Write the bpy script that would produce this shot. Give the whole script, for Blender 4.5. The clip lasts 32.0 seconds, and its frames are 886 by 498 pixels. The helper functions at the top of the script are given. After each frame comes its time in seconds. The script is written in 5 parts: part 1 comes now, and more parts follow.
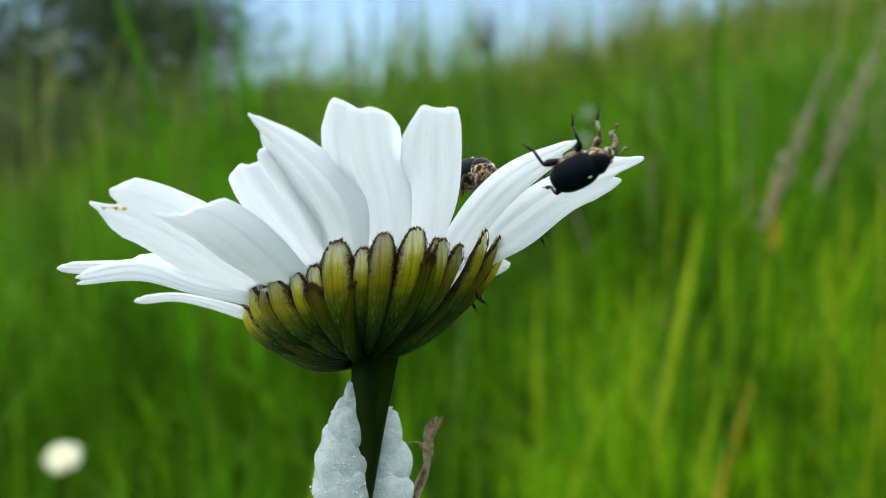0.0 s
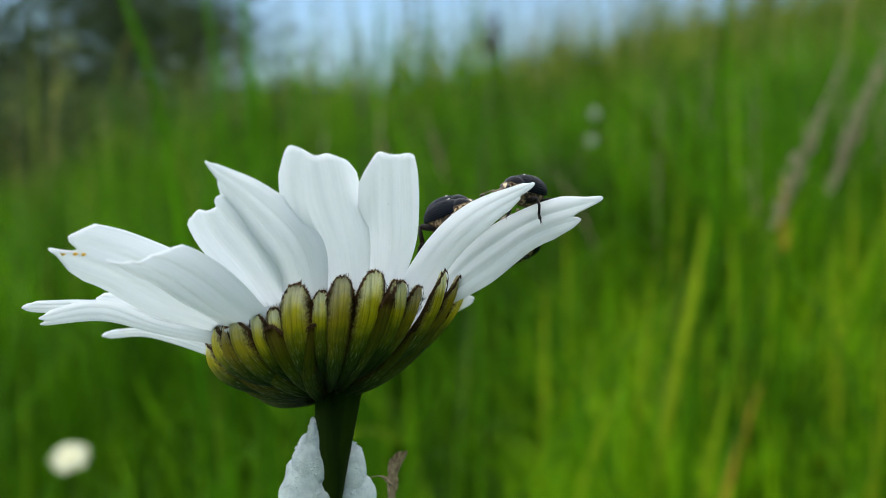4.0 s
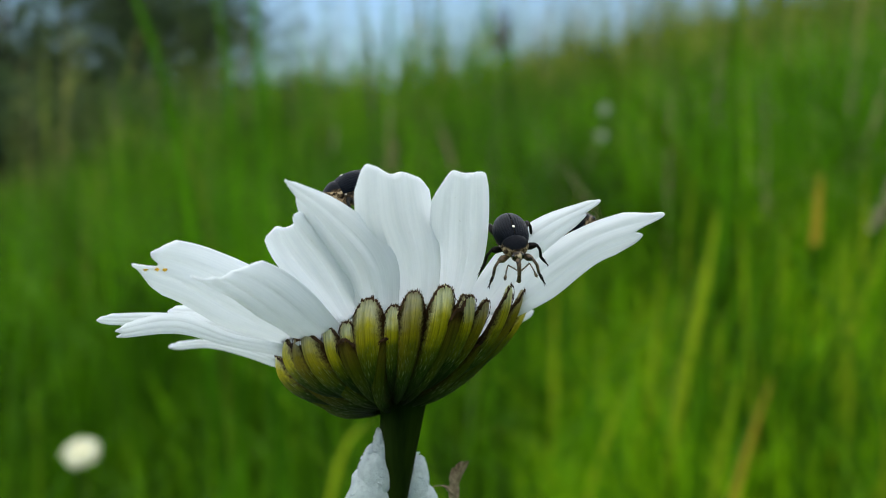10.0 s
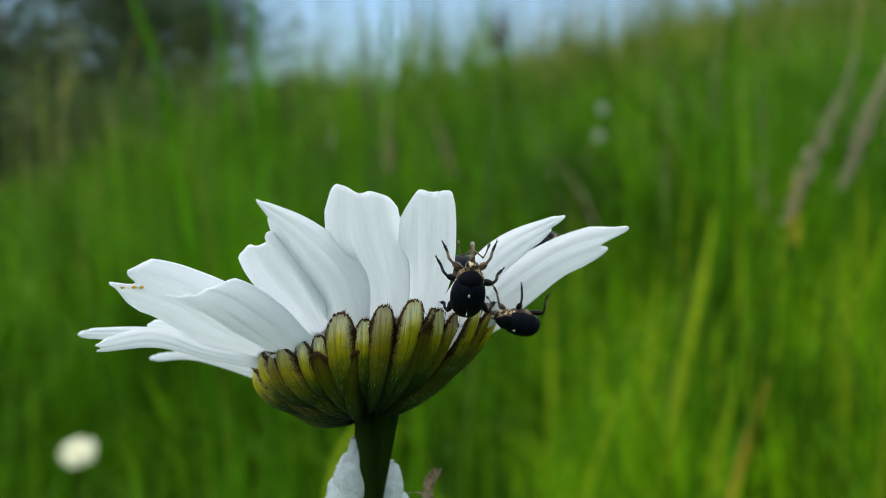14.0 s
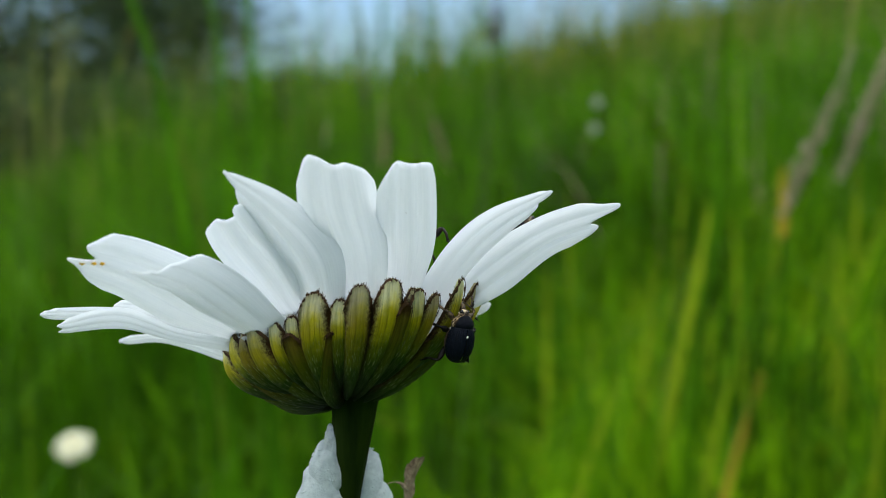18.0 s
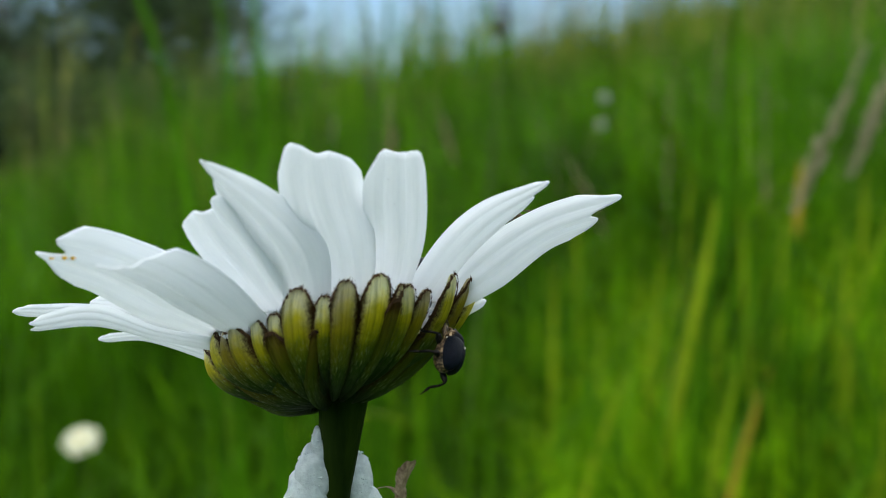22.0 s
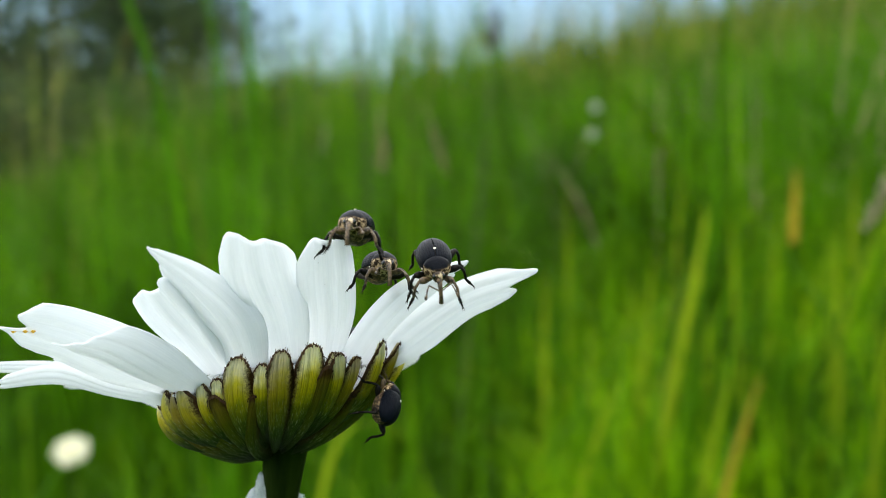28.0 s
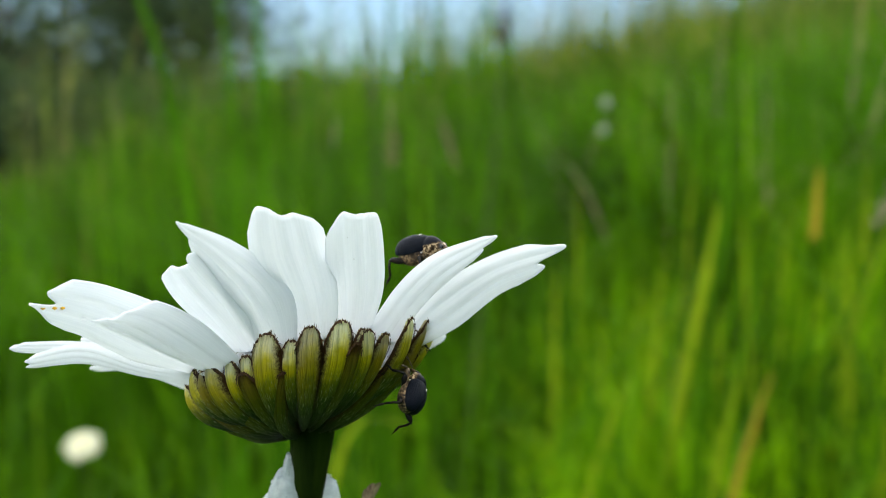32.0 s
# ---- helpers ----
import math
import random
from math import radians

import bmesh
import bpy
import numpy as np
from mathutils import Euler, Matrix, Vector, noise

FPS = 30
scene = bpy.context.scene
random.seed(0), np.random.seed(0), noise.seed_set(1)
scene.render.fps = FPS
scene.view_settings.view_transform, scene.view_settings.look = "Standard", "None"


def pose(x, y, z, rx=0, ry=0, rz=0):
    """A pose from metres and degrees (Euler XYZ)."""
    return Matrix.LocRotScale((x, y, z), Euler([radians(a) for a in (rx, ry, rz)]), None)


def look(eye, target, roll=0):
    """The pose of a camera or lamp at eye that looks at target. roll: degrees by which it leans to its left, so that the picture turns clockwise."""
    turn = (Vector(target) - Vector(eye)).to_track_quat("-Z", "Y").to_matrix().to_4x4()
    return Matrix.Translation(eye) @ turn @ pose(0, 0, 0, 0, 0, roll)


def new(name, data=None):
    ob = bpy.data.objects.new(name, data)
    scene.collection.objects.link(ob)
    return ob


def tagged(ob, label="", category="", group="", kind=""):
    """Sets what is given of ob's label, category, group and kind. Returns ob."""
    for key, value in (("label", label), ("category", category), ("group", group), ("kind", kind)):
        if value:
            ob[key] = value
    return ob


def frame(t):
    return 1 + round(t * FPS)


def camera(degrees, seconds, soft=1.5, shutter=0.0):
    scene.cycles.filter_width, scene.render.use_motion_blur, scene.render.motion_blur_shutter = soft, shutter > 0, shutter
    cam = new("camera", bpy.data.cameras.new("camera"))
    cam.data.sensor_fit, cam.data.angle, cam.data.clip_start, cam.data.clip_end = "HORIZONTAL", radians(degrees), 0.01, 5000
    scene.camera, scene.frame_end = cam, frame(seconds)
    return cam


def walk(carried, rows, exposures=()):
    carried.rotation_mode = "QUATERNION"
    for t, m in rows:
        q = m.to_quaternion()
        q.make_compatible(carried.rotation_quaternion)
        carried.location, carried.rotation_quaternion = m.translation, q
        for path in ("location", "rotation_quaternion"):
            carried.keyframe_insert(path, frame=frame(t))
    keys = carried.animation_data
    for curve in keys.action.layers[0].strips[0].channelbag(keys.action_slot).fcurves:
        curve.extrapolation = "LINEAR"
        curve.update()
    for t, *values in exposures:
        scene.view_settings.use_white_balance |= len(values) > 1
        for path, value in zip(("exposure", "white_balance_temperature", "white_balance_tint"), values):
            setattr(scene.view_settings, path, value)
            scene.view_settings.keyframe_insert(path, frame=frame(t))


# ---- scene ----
# the phone stands near the ground and drifts by a fraction of a degree
cam = camera(45, 32.0, soft=0.6)
cam.data.dof.use_dof = True
cam.data.dof.focus_distance = 0.0775
cam.data.dof.aperture_fstop = 33.0
EYE = (0.0, 0.0, 0.5)
TILT = 85.74
CAMROWS = [(0, 0.142, -0.832), (0.5, 0.278, -0.766), (1, 0.369, -0.711), (1.5, 0.448, -0.587), (2, 0.403, -0.587), (2.5, 0.278, -0.557), (3, 0.215,
-0.509), (3.5, 0.185, -0.493), (5.5, 0.200, -0.384), (6, 0.124, -0.309), (6.5, 0.079, -0.263), (7, 0.015, -0.200), (7.5, -0.030, -0.139), (8, -0.030,
-0.091), (8.5, -0.015, 0.015), (9, 0.000, 0.000), (9.5, -0.030, 0.061), (10, -0.045, 0.045), (10.5, -0.124, 0.030), (11, -0.124, 0.045), (11.5,
-0.106, 0.061), (12, -0.076, 0.015), (12.5, -0.045, -0.030), (13, -0.061, -0.061), (13.5, -0.045, -0.045), (14, -0.061, -0.094), (14.5, -0.124,
-0.139), (16.5, -0.248, -0.339), (17, -0.309, -0.403), (17.5, -0.387, -0.418), (18, -0.418, -0.339), (18.5, -0.478, -0.294), (19, -0.493, -0.248),
(19.5, -0.524, -0.200), (20, -0.572, -0.154), (20.5, -0.602, -0.079), (21, -0.633, -0.109), (21.5, -0.678, 0.015), (22, -0.648, 0.015), (22.5,
-0.742, -0.045), (23, -0.742, -0.094), (23.5, -0.726, -0.061), (24, -0.648, -0.045), (24.5, -0.569, -0.109), (25, -0.448, -0.045), (25.5, -0.339,
-0.124), (27.5, -0.170, -0.418), (28, -0.154, -0.448), (28.5, -0.109, -0.463), (29, -0.061, -0.527), (29.5, -0.076, -0.478), (30, -0.109, -0.354),
(30.5, -0.109, -0.215), (31, -0.200, -0.076), (31.5, -0.278, 0.061), (32, -0.384, 0.094)]
EXPOSURES = [(0, 0.96, 6550, 6), (2, 0.74, 6550, 6), (6, 0.69, 6550, 6), (9, 0.64, 6550, 6), (23, 0.64, 6550, 6), (25, 0.76, 6700, 6), (27.5, 1.00, 6850, 6), (30, 1.06, 6850, 6), (32, 0.98, 6850, 6)]
walk(cam, [(t, pose(*EYE, TILT + up, 0, turn)) for t, up, turn in CAMROWS], EXPOSURES)

# ---- world and sun ----
SUN_ELEVATION, SUN_AZIMUTH = 72.0, -40.0       # degrees; azimuth from straight ahead (+y) to the right
world = bpy.data.worlds.new("world")
scene.world = world
world.use_nodes = True
sky = world.node_tree.nodes.new("ShaderNodeTexSky")
sky.sky_type = "NISHITA"
sky.sun_disc = False
sky.sun_elevation = radians(SUN_ELEVATION)
sky.sun_rotation = radians(SUN_AZIMUTH)
sky.air_density, sky.dust_density, sky.ozone_density = 1.0, 0.1, 4.5
back = world.node_tree.nodes["Background"]
world.node_tree.links.new(sky.outputs[0], back.inputs[0])
back.inputs[1].default_value = 0.090
sun_data = bpy.data.lights.new("sun", "SUN")
sun_data.energy, sun_data.angle, sun_data.color = 4.4, radians(150.0), (1.0, 0.98, 0.93)
sun = new("sun", sun_data)
sun_from = Vector((math.sin(radians(SUN_AZIMUTH)) * math.cos(radians(SUN_ELEVATION)),
                   math.cos(radians(SUN_AZIMUTH)) * math.cos(radians(SUN_ELEVATION)), math.sin(radians(SUN_ELEVATION))))
sun.matrix_world = look(sun_from * 30, (0, 0, 0))

# ---- materials ----
MM = 0.001


def material(name):
    mat = bpy.data.materials.new(name)
    mat.use_nodes = True
    nt = mat.node_tree
    nt.nodes.clear()
    out = nt.nodes.new("ShaderNodeOutputMaterial")
    return mat, nt, out


def node(nt, kind, **values):
    n = nt.nodes.new(kind)
    for key, value in values.items():
        if key.startswith("in_"):
            n.inputs[int(key[3:])].default_value = value
    return n


def ramp(nt, source, stops):
    n = nt.nodes.new("ShaderNodeValToRGB")
    el = n.color_ramp.elements
    while len(el) < len(stops):
        el.new(0.5)
    for e, (at, colour) in zip(el, stops):
        e.position, e.color = at, (*colour, 1)
    nt.links.new(source, n.inputs[0])
    return n.outputs[0]


def noise_tex(nt, scale, detail=4.0, rough=0.6, vector=None):
    n = nt.nodes.new("ShaderNodeTexNoise")
    n.inputs["Scale"].default_value, n.inputs["Detail"].default_value, n.inputs["Roughness"].default_value = scale, detail, rough
    if vector is not None:
        nt.links.new(vector, n.inputs["Vector"])
    return n


def coords(nt, which="Object", scale=(1, 1, 1)):
    tc = nt.nodes.new("ShaderNodeTexCoord")
    mp = nt.nodes.new("ShaderNodeMapping")
    mp.inputs["Scale"].default_value = scale
    nt.links.new(tc.outputs[which], mp.inputs[0])
    return mp.outputs[0]


def bump(nt, height, strength, distance):
    b = nt.nodes.new("ShaderNodeBump")
    b.inputs["Strength"].default_value, b.inputs["Distance"].default_value = strength, distance
    nt.links.new(height, b.inputs["Height"])
    return b.outputs[0]


def mix_colour(nt, fac, a, b, kind="MIX"):
    n = nt.nodes.new("ShaderNodeMix")
    n.data_type, n.blend_type = "RGBA", kind
    for value, at in ((fac, 0), (a, 6), (b, 7)):
        if isinstance(value, (float, int)):
            n.inputs[at].default_value = value
        elif isinstance(value, tuple):
            n.inputs[at].default_value = (*value, 1)
        else:
            nt.links.new(value, n.inputs[at])
    return n.outputs[2]


def maths(nt, op, a, b=0.0):
    n = nt.nodes.new("ShaderNodeMath")
    n.operation = op
    for i, value in enumerate((a, b)):
        if isinstance(value, (float, int)):
            n.inputs[i].default_value = value
        else:
            nt.links.new(value, n.inputs[i])
    return n.outputs[0]


def leafy(name, colour_of, share, rough=0.5, gloss=0.25, bump_of=None):
    """A thin living surface: light passes through it. colour_of(nt) gives the colour socket."""
    mat, nt, out = material(name)
    colour = colour_of(nt)
    front = nt.nodes.new("ShaderNodeBsdfPrincipled")
    front.inputs["Roughness"].default_value = rough
    front.inputs["Specular IOR Level"].default_value = gloss
    through_light = nt.nodes.new("ShaderNodeBsdfTranslucent")
    mix = nt.nodes.new("ShaderNodeMixShader")
    if callable(share):
        nt.links.new(share(nt), mix.inputs[0])
    else:
        mix.inputs[0].default_value = share
    nt.links.new(colour, front.inputs["Base Color"])
    nt.links.new(colour, through_light.inputs[0])
    if bump_of:
        normal = bump_of(nt)
        nt.links.new(normal, front.inputs["Normal"])
        nt.links.new(normal, through_light.inputs["Normal"])
    nt.links.new(front.outputs[0], mix.inputs[1])
    nt.links.new(through_light.outputs[0], mix.inputs[2])
    nt.links.new(mix.outputs[0], out.inputs[0])
    return mat


def solid(name, colour_of, rough=0.5, gloss=0.4, bump_of=None):
    mat, nt, out = material(name)
    s = nt.nodes.new("ShaderNodeBsdfPrincipled")
    s.inputs["Roughness"].default_value, s.inputs["Specular IOR Level"].default_value = rough, gloss
    nt.links.new(colour_of(nt), s.inputs["Base Color"])
    if bump_of:
        nt.links.new(bump_of(nt), s.inputs["Normal"])
    nt.links.new(s.outputs[0], out.inputs[0])
    return mat


def island(nt):
    return nt.nodes.new("ShaderNodeNewGeometry").outputs["Random Per Island"]


def petal_colour(nt):
    fine = noise_tex(nt, 1.0, 3, 0.6, coords(nt, "UV", (40, 2.2, 1))).outputs[0]
    streak = ramp(nt, fine, [(0.3, (0.80, 0.83, 0.85)), (0.7, (0.87, 0.89, 0.905))])
    blotch = noise_tex(nt, 260, 3, 0.6, coords(nt)).outputs[0]
    specks = noise_tex(nt, 2400, 1, 0.5, coords(nt)).outputs[0]
    dots = ramp(nt, specks, [(0.16, (0.3, 0.25, 0.18)), (0.19, (1, 1, 1))])
    c = mix_colour(nt, ramp(nt, blotch, [(0.45, (0, 0, 0)), (0.75, (0.35, 0.35, 0.35))]), streak, (0.81, 0.84, 0.87))
    return mix_colour(nt, 1.0, c, dots, "MULTIPLY")


def petal_bump(nt):
    fine = noise_tex(nt, 1.0, 4, 0.55, coords(nt, "UV", (38, 1.0, 1))).outputs[0]
    return bump(nt, fine, 0.45, 0.00010)


PETAL = leafy("petal_white", petal_colour, 0.58, 0.55, 0.2, petal_bump)


def bract_colour(nt, short=False):
    uv = nt.nodes.new("ShaderNodeUVMap")
    sep = nt.nodes.new("ShaderNodeSeparateXYZ")
    nt.links.new(uv.outputs[0], sep.inputs[0])
    u, v = sep.outputs[0], sep.outputs[1]
    edge = maths(nt, "MULTIPLY", maths(nt, "ABSOLUTE", maths(nt, "SUBTRACT", u, 0.5)), 2.0)
    fringe = maths(nt, "MULTIPLY", maths(nt, "SUBTRACT", noise_tex(nt, 5200, 4, 0.75, coords(nt)).outputs[0], 0.5), 0.8)
    broad = maths(nt, "MULTIPLY", maths(nt, "SUBTRACT", noise_tex(nt, 750, 3, 0.6, coords(nt)).outputs[0], 0.5), 0.5)
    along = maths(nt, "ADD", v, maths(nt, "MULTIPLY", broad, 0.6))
    # green feet deepened to near black to paint in the shade there
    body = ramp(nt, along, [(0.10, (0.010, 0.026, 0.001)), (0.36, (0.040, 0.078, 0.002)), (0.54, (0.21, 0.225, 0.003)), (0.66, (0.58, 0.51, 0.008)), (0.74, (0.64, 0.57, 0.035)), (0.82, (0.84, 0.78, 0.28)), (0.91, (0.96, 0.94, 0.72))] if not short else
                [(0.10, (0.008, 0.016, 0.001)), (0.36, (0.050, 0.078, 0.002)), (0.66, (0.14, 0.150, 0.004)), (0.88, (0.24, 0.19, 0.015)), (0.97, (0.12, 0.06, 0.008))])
    streak = ramp(nt, noise_tex(nt, 1.0, 4, 0.65, coords(nt, "UV", (16, 2.0, 1))).outputs[0], [(0.34, (0.58, 0.62, 0.5)), (0.62, (1.2, 1.2, 1.1))])
    body = mix_colour(nt, 1.0, body, streak, "MULTIPLY")
    # pale skin inside the margins of the upper half
    if not short:
        skin = maths(nt, "MULTIPLY", ramp(nt, maths(nt, "ADD", edge, broad), [(0.45, (0, 0, 0)), (0.80, (0.7, 0.7, 0.7))]), ramp(nt, v, [(0.50, (0, 0, 0)), (0.85, (1, 1, 1))]))
        body = mix_colour(nt, skin, body, (0.80, 0.73, 0.26))
    tint = nt.nodes.new("ShaderNodeObjectInfo").outputs["Random"]
    stain = maths(nt, "MULTIPLY", ramp(nt, maths(nt, "ADD", tint, broad), [(0.60, (0, 0, 0)), (1.0, (0.6, 0.6, 0.6))]), ramp(nt, v, [(0.35, (0, 0, 0)), (0.65, (1, 1, 1))]))
    body = mix_colour(nt, stain, body, (0.17, 0.085, 0.012))
    # short pale hairs on the fleshy lower part, with their glints painted in
    hair_glint = maths(nt, "MULTIPLY", ramp(nt, noise_tex(nt, 1.0, 2, 0.5, coords(nt, "UV", (38, 16, 1))).outputs[0], [(0.58, (0, 0, 0)), (0.68, (0.8, 0.8, 0.8))]), ramp(nt, v, [(0.25, (0, 0, 0)), (0.35, (1, 1, 1)), (0.55, (1, 1, 1)), (0.65, (0, 0, 0))]))
    body = mix_colour(nt, hair_glint, body, (0.50, 0.52, 0.32))
    side = maths(nt, "ADD", edge, maths(nt, "ADD", fringe, maths(nt, "MULTIPLY", broad, 0.4)))
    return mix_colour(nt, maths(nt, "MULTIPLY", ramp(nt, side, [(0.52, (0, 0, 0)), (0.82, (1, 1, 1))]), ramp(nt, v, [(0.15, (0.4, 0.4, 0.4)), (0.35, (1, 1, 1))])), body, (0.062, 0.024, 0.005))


def thin_towards_tip(nt, foot, tip):
    """The share of light that passes: fleshy at the foot of a scale, skin-thin at its tip."""
    sep = nt.nodes.new("ShaderNodeSeparateXYZ")
    nt.links.new(nt.nodes.new("ShaderNodeUVMap").outputs[0], sep.inputs[0])
    return ramp(nt, sep.outputs[1], [(0.45, (foot,) * 3), (0.90, (tip,) * 3)])


def bract_bump(nt):
    a = noise_tex(nt, 1.0, 5, 0.65, coords(nt, "UV", (12, 3.0, 1))).outputs[0]
    return bump(nt, a, 1.0, 0.0005)


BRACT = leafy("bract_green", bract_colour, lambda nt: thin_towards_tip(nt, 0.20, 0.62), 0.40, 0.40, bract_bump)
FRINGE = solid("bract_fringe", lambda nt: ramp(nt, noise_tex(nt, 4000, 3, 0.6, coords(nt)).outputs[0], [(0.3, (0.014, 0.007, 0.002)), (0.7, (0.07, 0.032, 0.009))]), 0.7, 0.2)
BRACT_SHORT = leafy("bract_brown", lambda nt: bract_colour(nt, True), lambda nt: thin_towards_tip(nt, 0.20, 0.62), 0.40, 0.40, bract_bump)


def stem_colour(nt):
    a = noise_tex(nt, 1.0, 4, 0.6, coords(nt, "Object", (900, 900, 60))).outputs[0]
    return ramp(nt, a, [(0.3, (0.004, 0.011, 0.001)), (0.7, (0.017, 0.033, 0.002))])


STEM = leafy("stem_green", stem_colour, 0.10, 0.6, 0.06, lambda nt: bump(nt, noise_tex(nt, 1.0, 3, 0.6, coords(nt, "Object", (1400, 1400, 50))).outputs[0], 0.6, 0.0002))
DISC = solid("disc_yellow", lambda nt: ramp(nt, noise_tex(nt, 900, 3, 0.6, coords(nt)).outputs[0], [(0.3, (0.42, 0.24, 0.01)), (0.7, (0.70, 0.45, 0.03))]), 0.7, 0.2)
POLLEN = solid("pollen_orange", lambda nt: ramp(nt, noise_tex(nt, 5000, 2, 0.5, coords(nt)).outputs[0], [(0.3, (0.80, 0.40, 0.04)), (0.7, (0.95, 0.58, 0.08))]), 0.8, 0.1)


def foam_colour(nt):
    a = noise_tex(nt, 1500, 4, 0.6, coords(nt)).outputs[0]
    return ramp(nt, a, [(0.3, (0.62, 0.68, 0.69)), (0.7, (0.82, 0.88, 0.88))])


FOAM = leafy("froth", foam_colour, 0.5, 0.25, 0.5, lambda nt: bump(nt, noise_tex(nt, 2600, 4, 0.7, coords(nt)).outputs[0], 0.8, 0.0002))
BUBBLE = leafy("froth_bubble", foam_colour, 0.35, 0.06, 0.9)
WITHERED = leafy("withered_brown", lambda nt: ramp(nt, noise_tex(nt, 700, 4, 0.7, coords(nt)).outputs[0], [(0.35, (0.06, 0.035, 0.018)), (0.6, (0.34, 0.27, 0.17))]), 0.2, 0.7, 0.2)


def grass_colour(stops, patchy=True):
    def colour(nt):
        tint = ramp(nt, island(nt), stops)
        along = noise_tex(nt, 9, 4, 0.65, coords(nt)).outputs[0]
        grain = ramp(nt, along, [(0.25, (0.78, 0.82, 0.76)), (0.75, (1.1, 1.08, 1.0))])
        if not patchy:
            return mix_colour(nt, 1.0, tint, grain, "MULTIPLY")
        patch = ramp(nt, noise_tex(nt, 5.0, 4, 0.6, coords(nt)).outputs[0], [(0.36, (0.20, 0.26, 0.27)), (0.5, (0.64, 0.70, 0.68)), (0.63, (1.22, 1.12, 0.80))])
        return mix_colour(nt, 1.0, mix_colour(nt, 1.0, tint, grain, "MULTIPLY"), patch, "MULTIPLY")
    return colour


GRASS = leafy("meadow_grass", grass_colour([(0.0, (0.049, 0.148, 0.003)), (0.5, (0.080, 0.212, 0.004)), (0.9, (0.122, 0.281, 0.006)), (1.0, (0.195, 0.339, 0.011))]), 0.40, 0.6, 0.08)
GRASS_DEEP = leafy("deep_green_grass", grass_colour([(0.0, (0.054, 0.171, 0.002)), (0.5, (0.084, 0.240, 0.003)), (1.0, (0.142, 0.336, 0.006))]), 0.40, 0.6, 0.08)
# darkened copy of the grass: shade between the tall blades painted in
GRASS_SHADE = leafy("shaded_grass", grass_colour([(0.0, (0.020, 0.062, 0.002)), (0.6, (0.034, 0.090, 0.003)), (1.0, (0.07, 0.14, 0.004))]), 0.35, 0.6, 0.08)
# lighter, yellower copy of the grass: the brighter right side is in its colour
GRASS_LIT = leafy("lit_yellowish_grass", grass_colour([(0.0, (0.142, 0.319, 0.004)), (0.5, (0.222, 0.468, 0.007)), (0.9, (0.314, 0.583, 0.010)), (1.0, (0.465, 0.605, 0.015))]), 0.42, 0.6, 0.08)
# paler, yellower copy: sunlight and distance haze on the slope put into the colour
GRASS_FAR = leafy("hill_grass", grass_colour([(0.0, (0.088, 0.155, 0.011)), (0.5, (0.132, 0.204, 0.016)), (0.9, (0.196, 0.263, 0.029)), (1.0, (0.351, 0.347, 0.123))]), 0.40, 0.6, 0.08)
SEED_GREEN = leafy("flowering_stem", grass_colour([(0.0, (0.16, 0.22, 0.03)), (0.7, (0.24, 0.26, 0.07)), (1.0, (0.36, 0.30, 0.18))]), 0.3, 0.6, 0.1)
BRIGHT = leafy("lime_blade", grass_colour([(0.0, (0.23, 0.32, 0.010)), (1.0, (0.28, 0.37, 0.012))], False), 0.45, 0.5, 0.2)
OCHRE = leafy("ochre_blade", grass_colour([(0.0, (0.34, 0.24, 0.02)), (1.0, (0.40, 0.28, 0.03))], False), 0.5, 0.6, 0.2)
STRAW = leafy("straw", grass_colour([(0.0, (0.46, 0.38, 0.31)), (1.0, (0.54, 0.46, 0.38))], False), 0.5, 0.7, 0.1)
PINK = leafy("dry_pink", grass_colour([(0.0, (0.40, 0.28, 0.21)), (1.0, (0.46, 0.33, 0.25))], False), 0.4, 0.7, 0.1)
SEED = leafy("seed_purple", grass_colour([(0.0, (0.07, 0.05, 0.055)), (1.0, (0.11, 0.075, 0.08))], False), 0.2, 0.7, 0.15)
SPRIG = leafy("sprig_blossom", grass_colour([(0.0, (0.36, 0.40, 0.34)), (1.0, (0.44, 0.47, 0.40))], False), 0.3, 0.6, 0.2)
BLOSSOM = leafy("small_blossom", grass_colour([(0.0, (0.74, 0.72, 0.54)), (1.0, (0.80, 0.78, 0.60))], False), 0.3, 0.6, 0.2)
EARTH = solid("meadow_soil", lambda nt: mix_colour(nt, 1.0, ramp(nt, noise_tex(nt, 6, 6, 0.65, coords(nt)).outputs[0], [(0.3, (0.022, 0.055, 0.004)), (0.7, (0.050, 0.105, 0.008))]),
              ramp(nt, noise_tex(nt, 0.25, 3, 0.5, coords(nt)).outputs[0], [(0.3, (0.7, 0.75, 0.7)), (0.7, (1.15, 1.1, 1.0))]), "MULTIPLY"), 0.95, 0.1,
              lambda nt: bump(nt, noise_tex(nt, 40, 4, 0.7, coords(nt)).outputs[0], 0.8, 0.02))
# woods tinted blue: the distance haze is in the base colour
HILL = solid("haze_blue_hills", lambda nt: ramp(nt, noise_tex(nt, 0.06, 5, 0.65, coords(nt)).outputs[0], [(0.3, (0.09, 0.14, 0.23)), (0.7, (0.15, 0.21, 0.31))]), 0.95, 0.05)
BARK = solid("bark", lambda nt: ramp(nt, noise_tex(nt, 5, 5, 0.7, coords(nt)).outputs[0], [(0.3, (0.035, 0.028, 0.022)), (0.7, (0.10, 0.085, 0.065))]), 0.9, 0.15)
LEAVES = leafy("tree_leaves", grass_colour([(0.0, (0.040, 0.070, 0.034)), (0.6, (0.062, 0.100, 0.050)), (1.0, (0.100, 0.140, 0.066))]), 0.4, 0.75, 0.04)


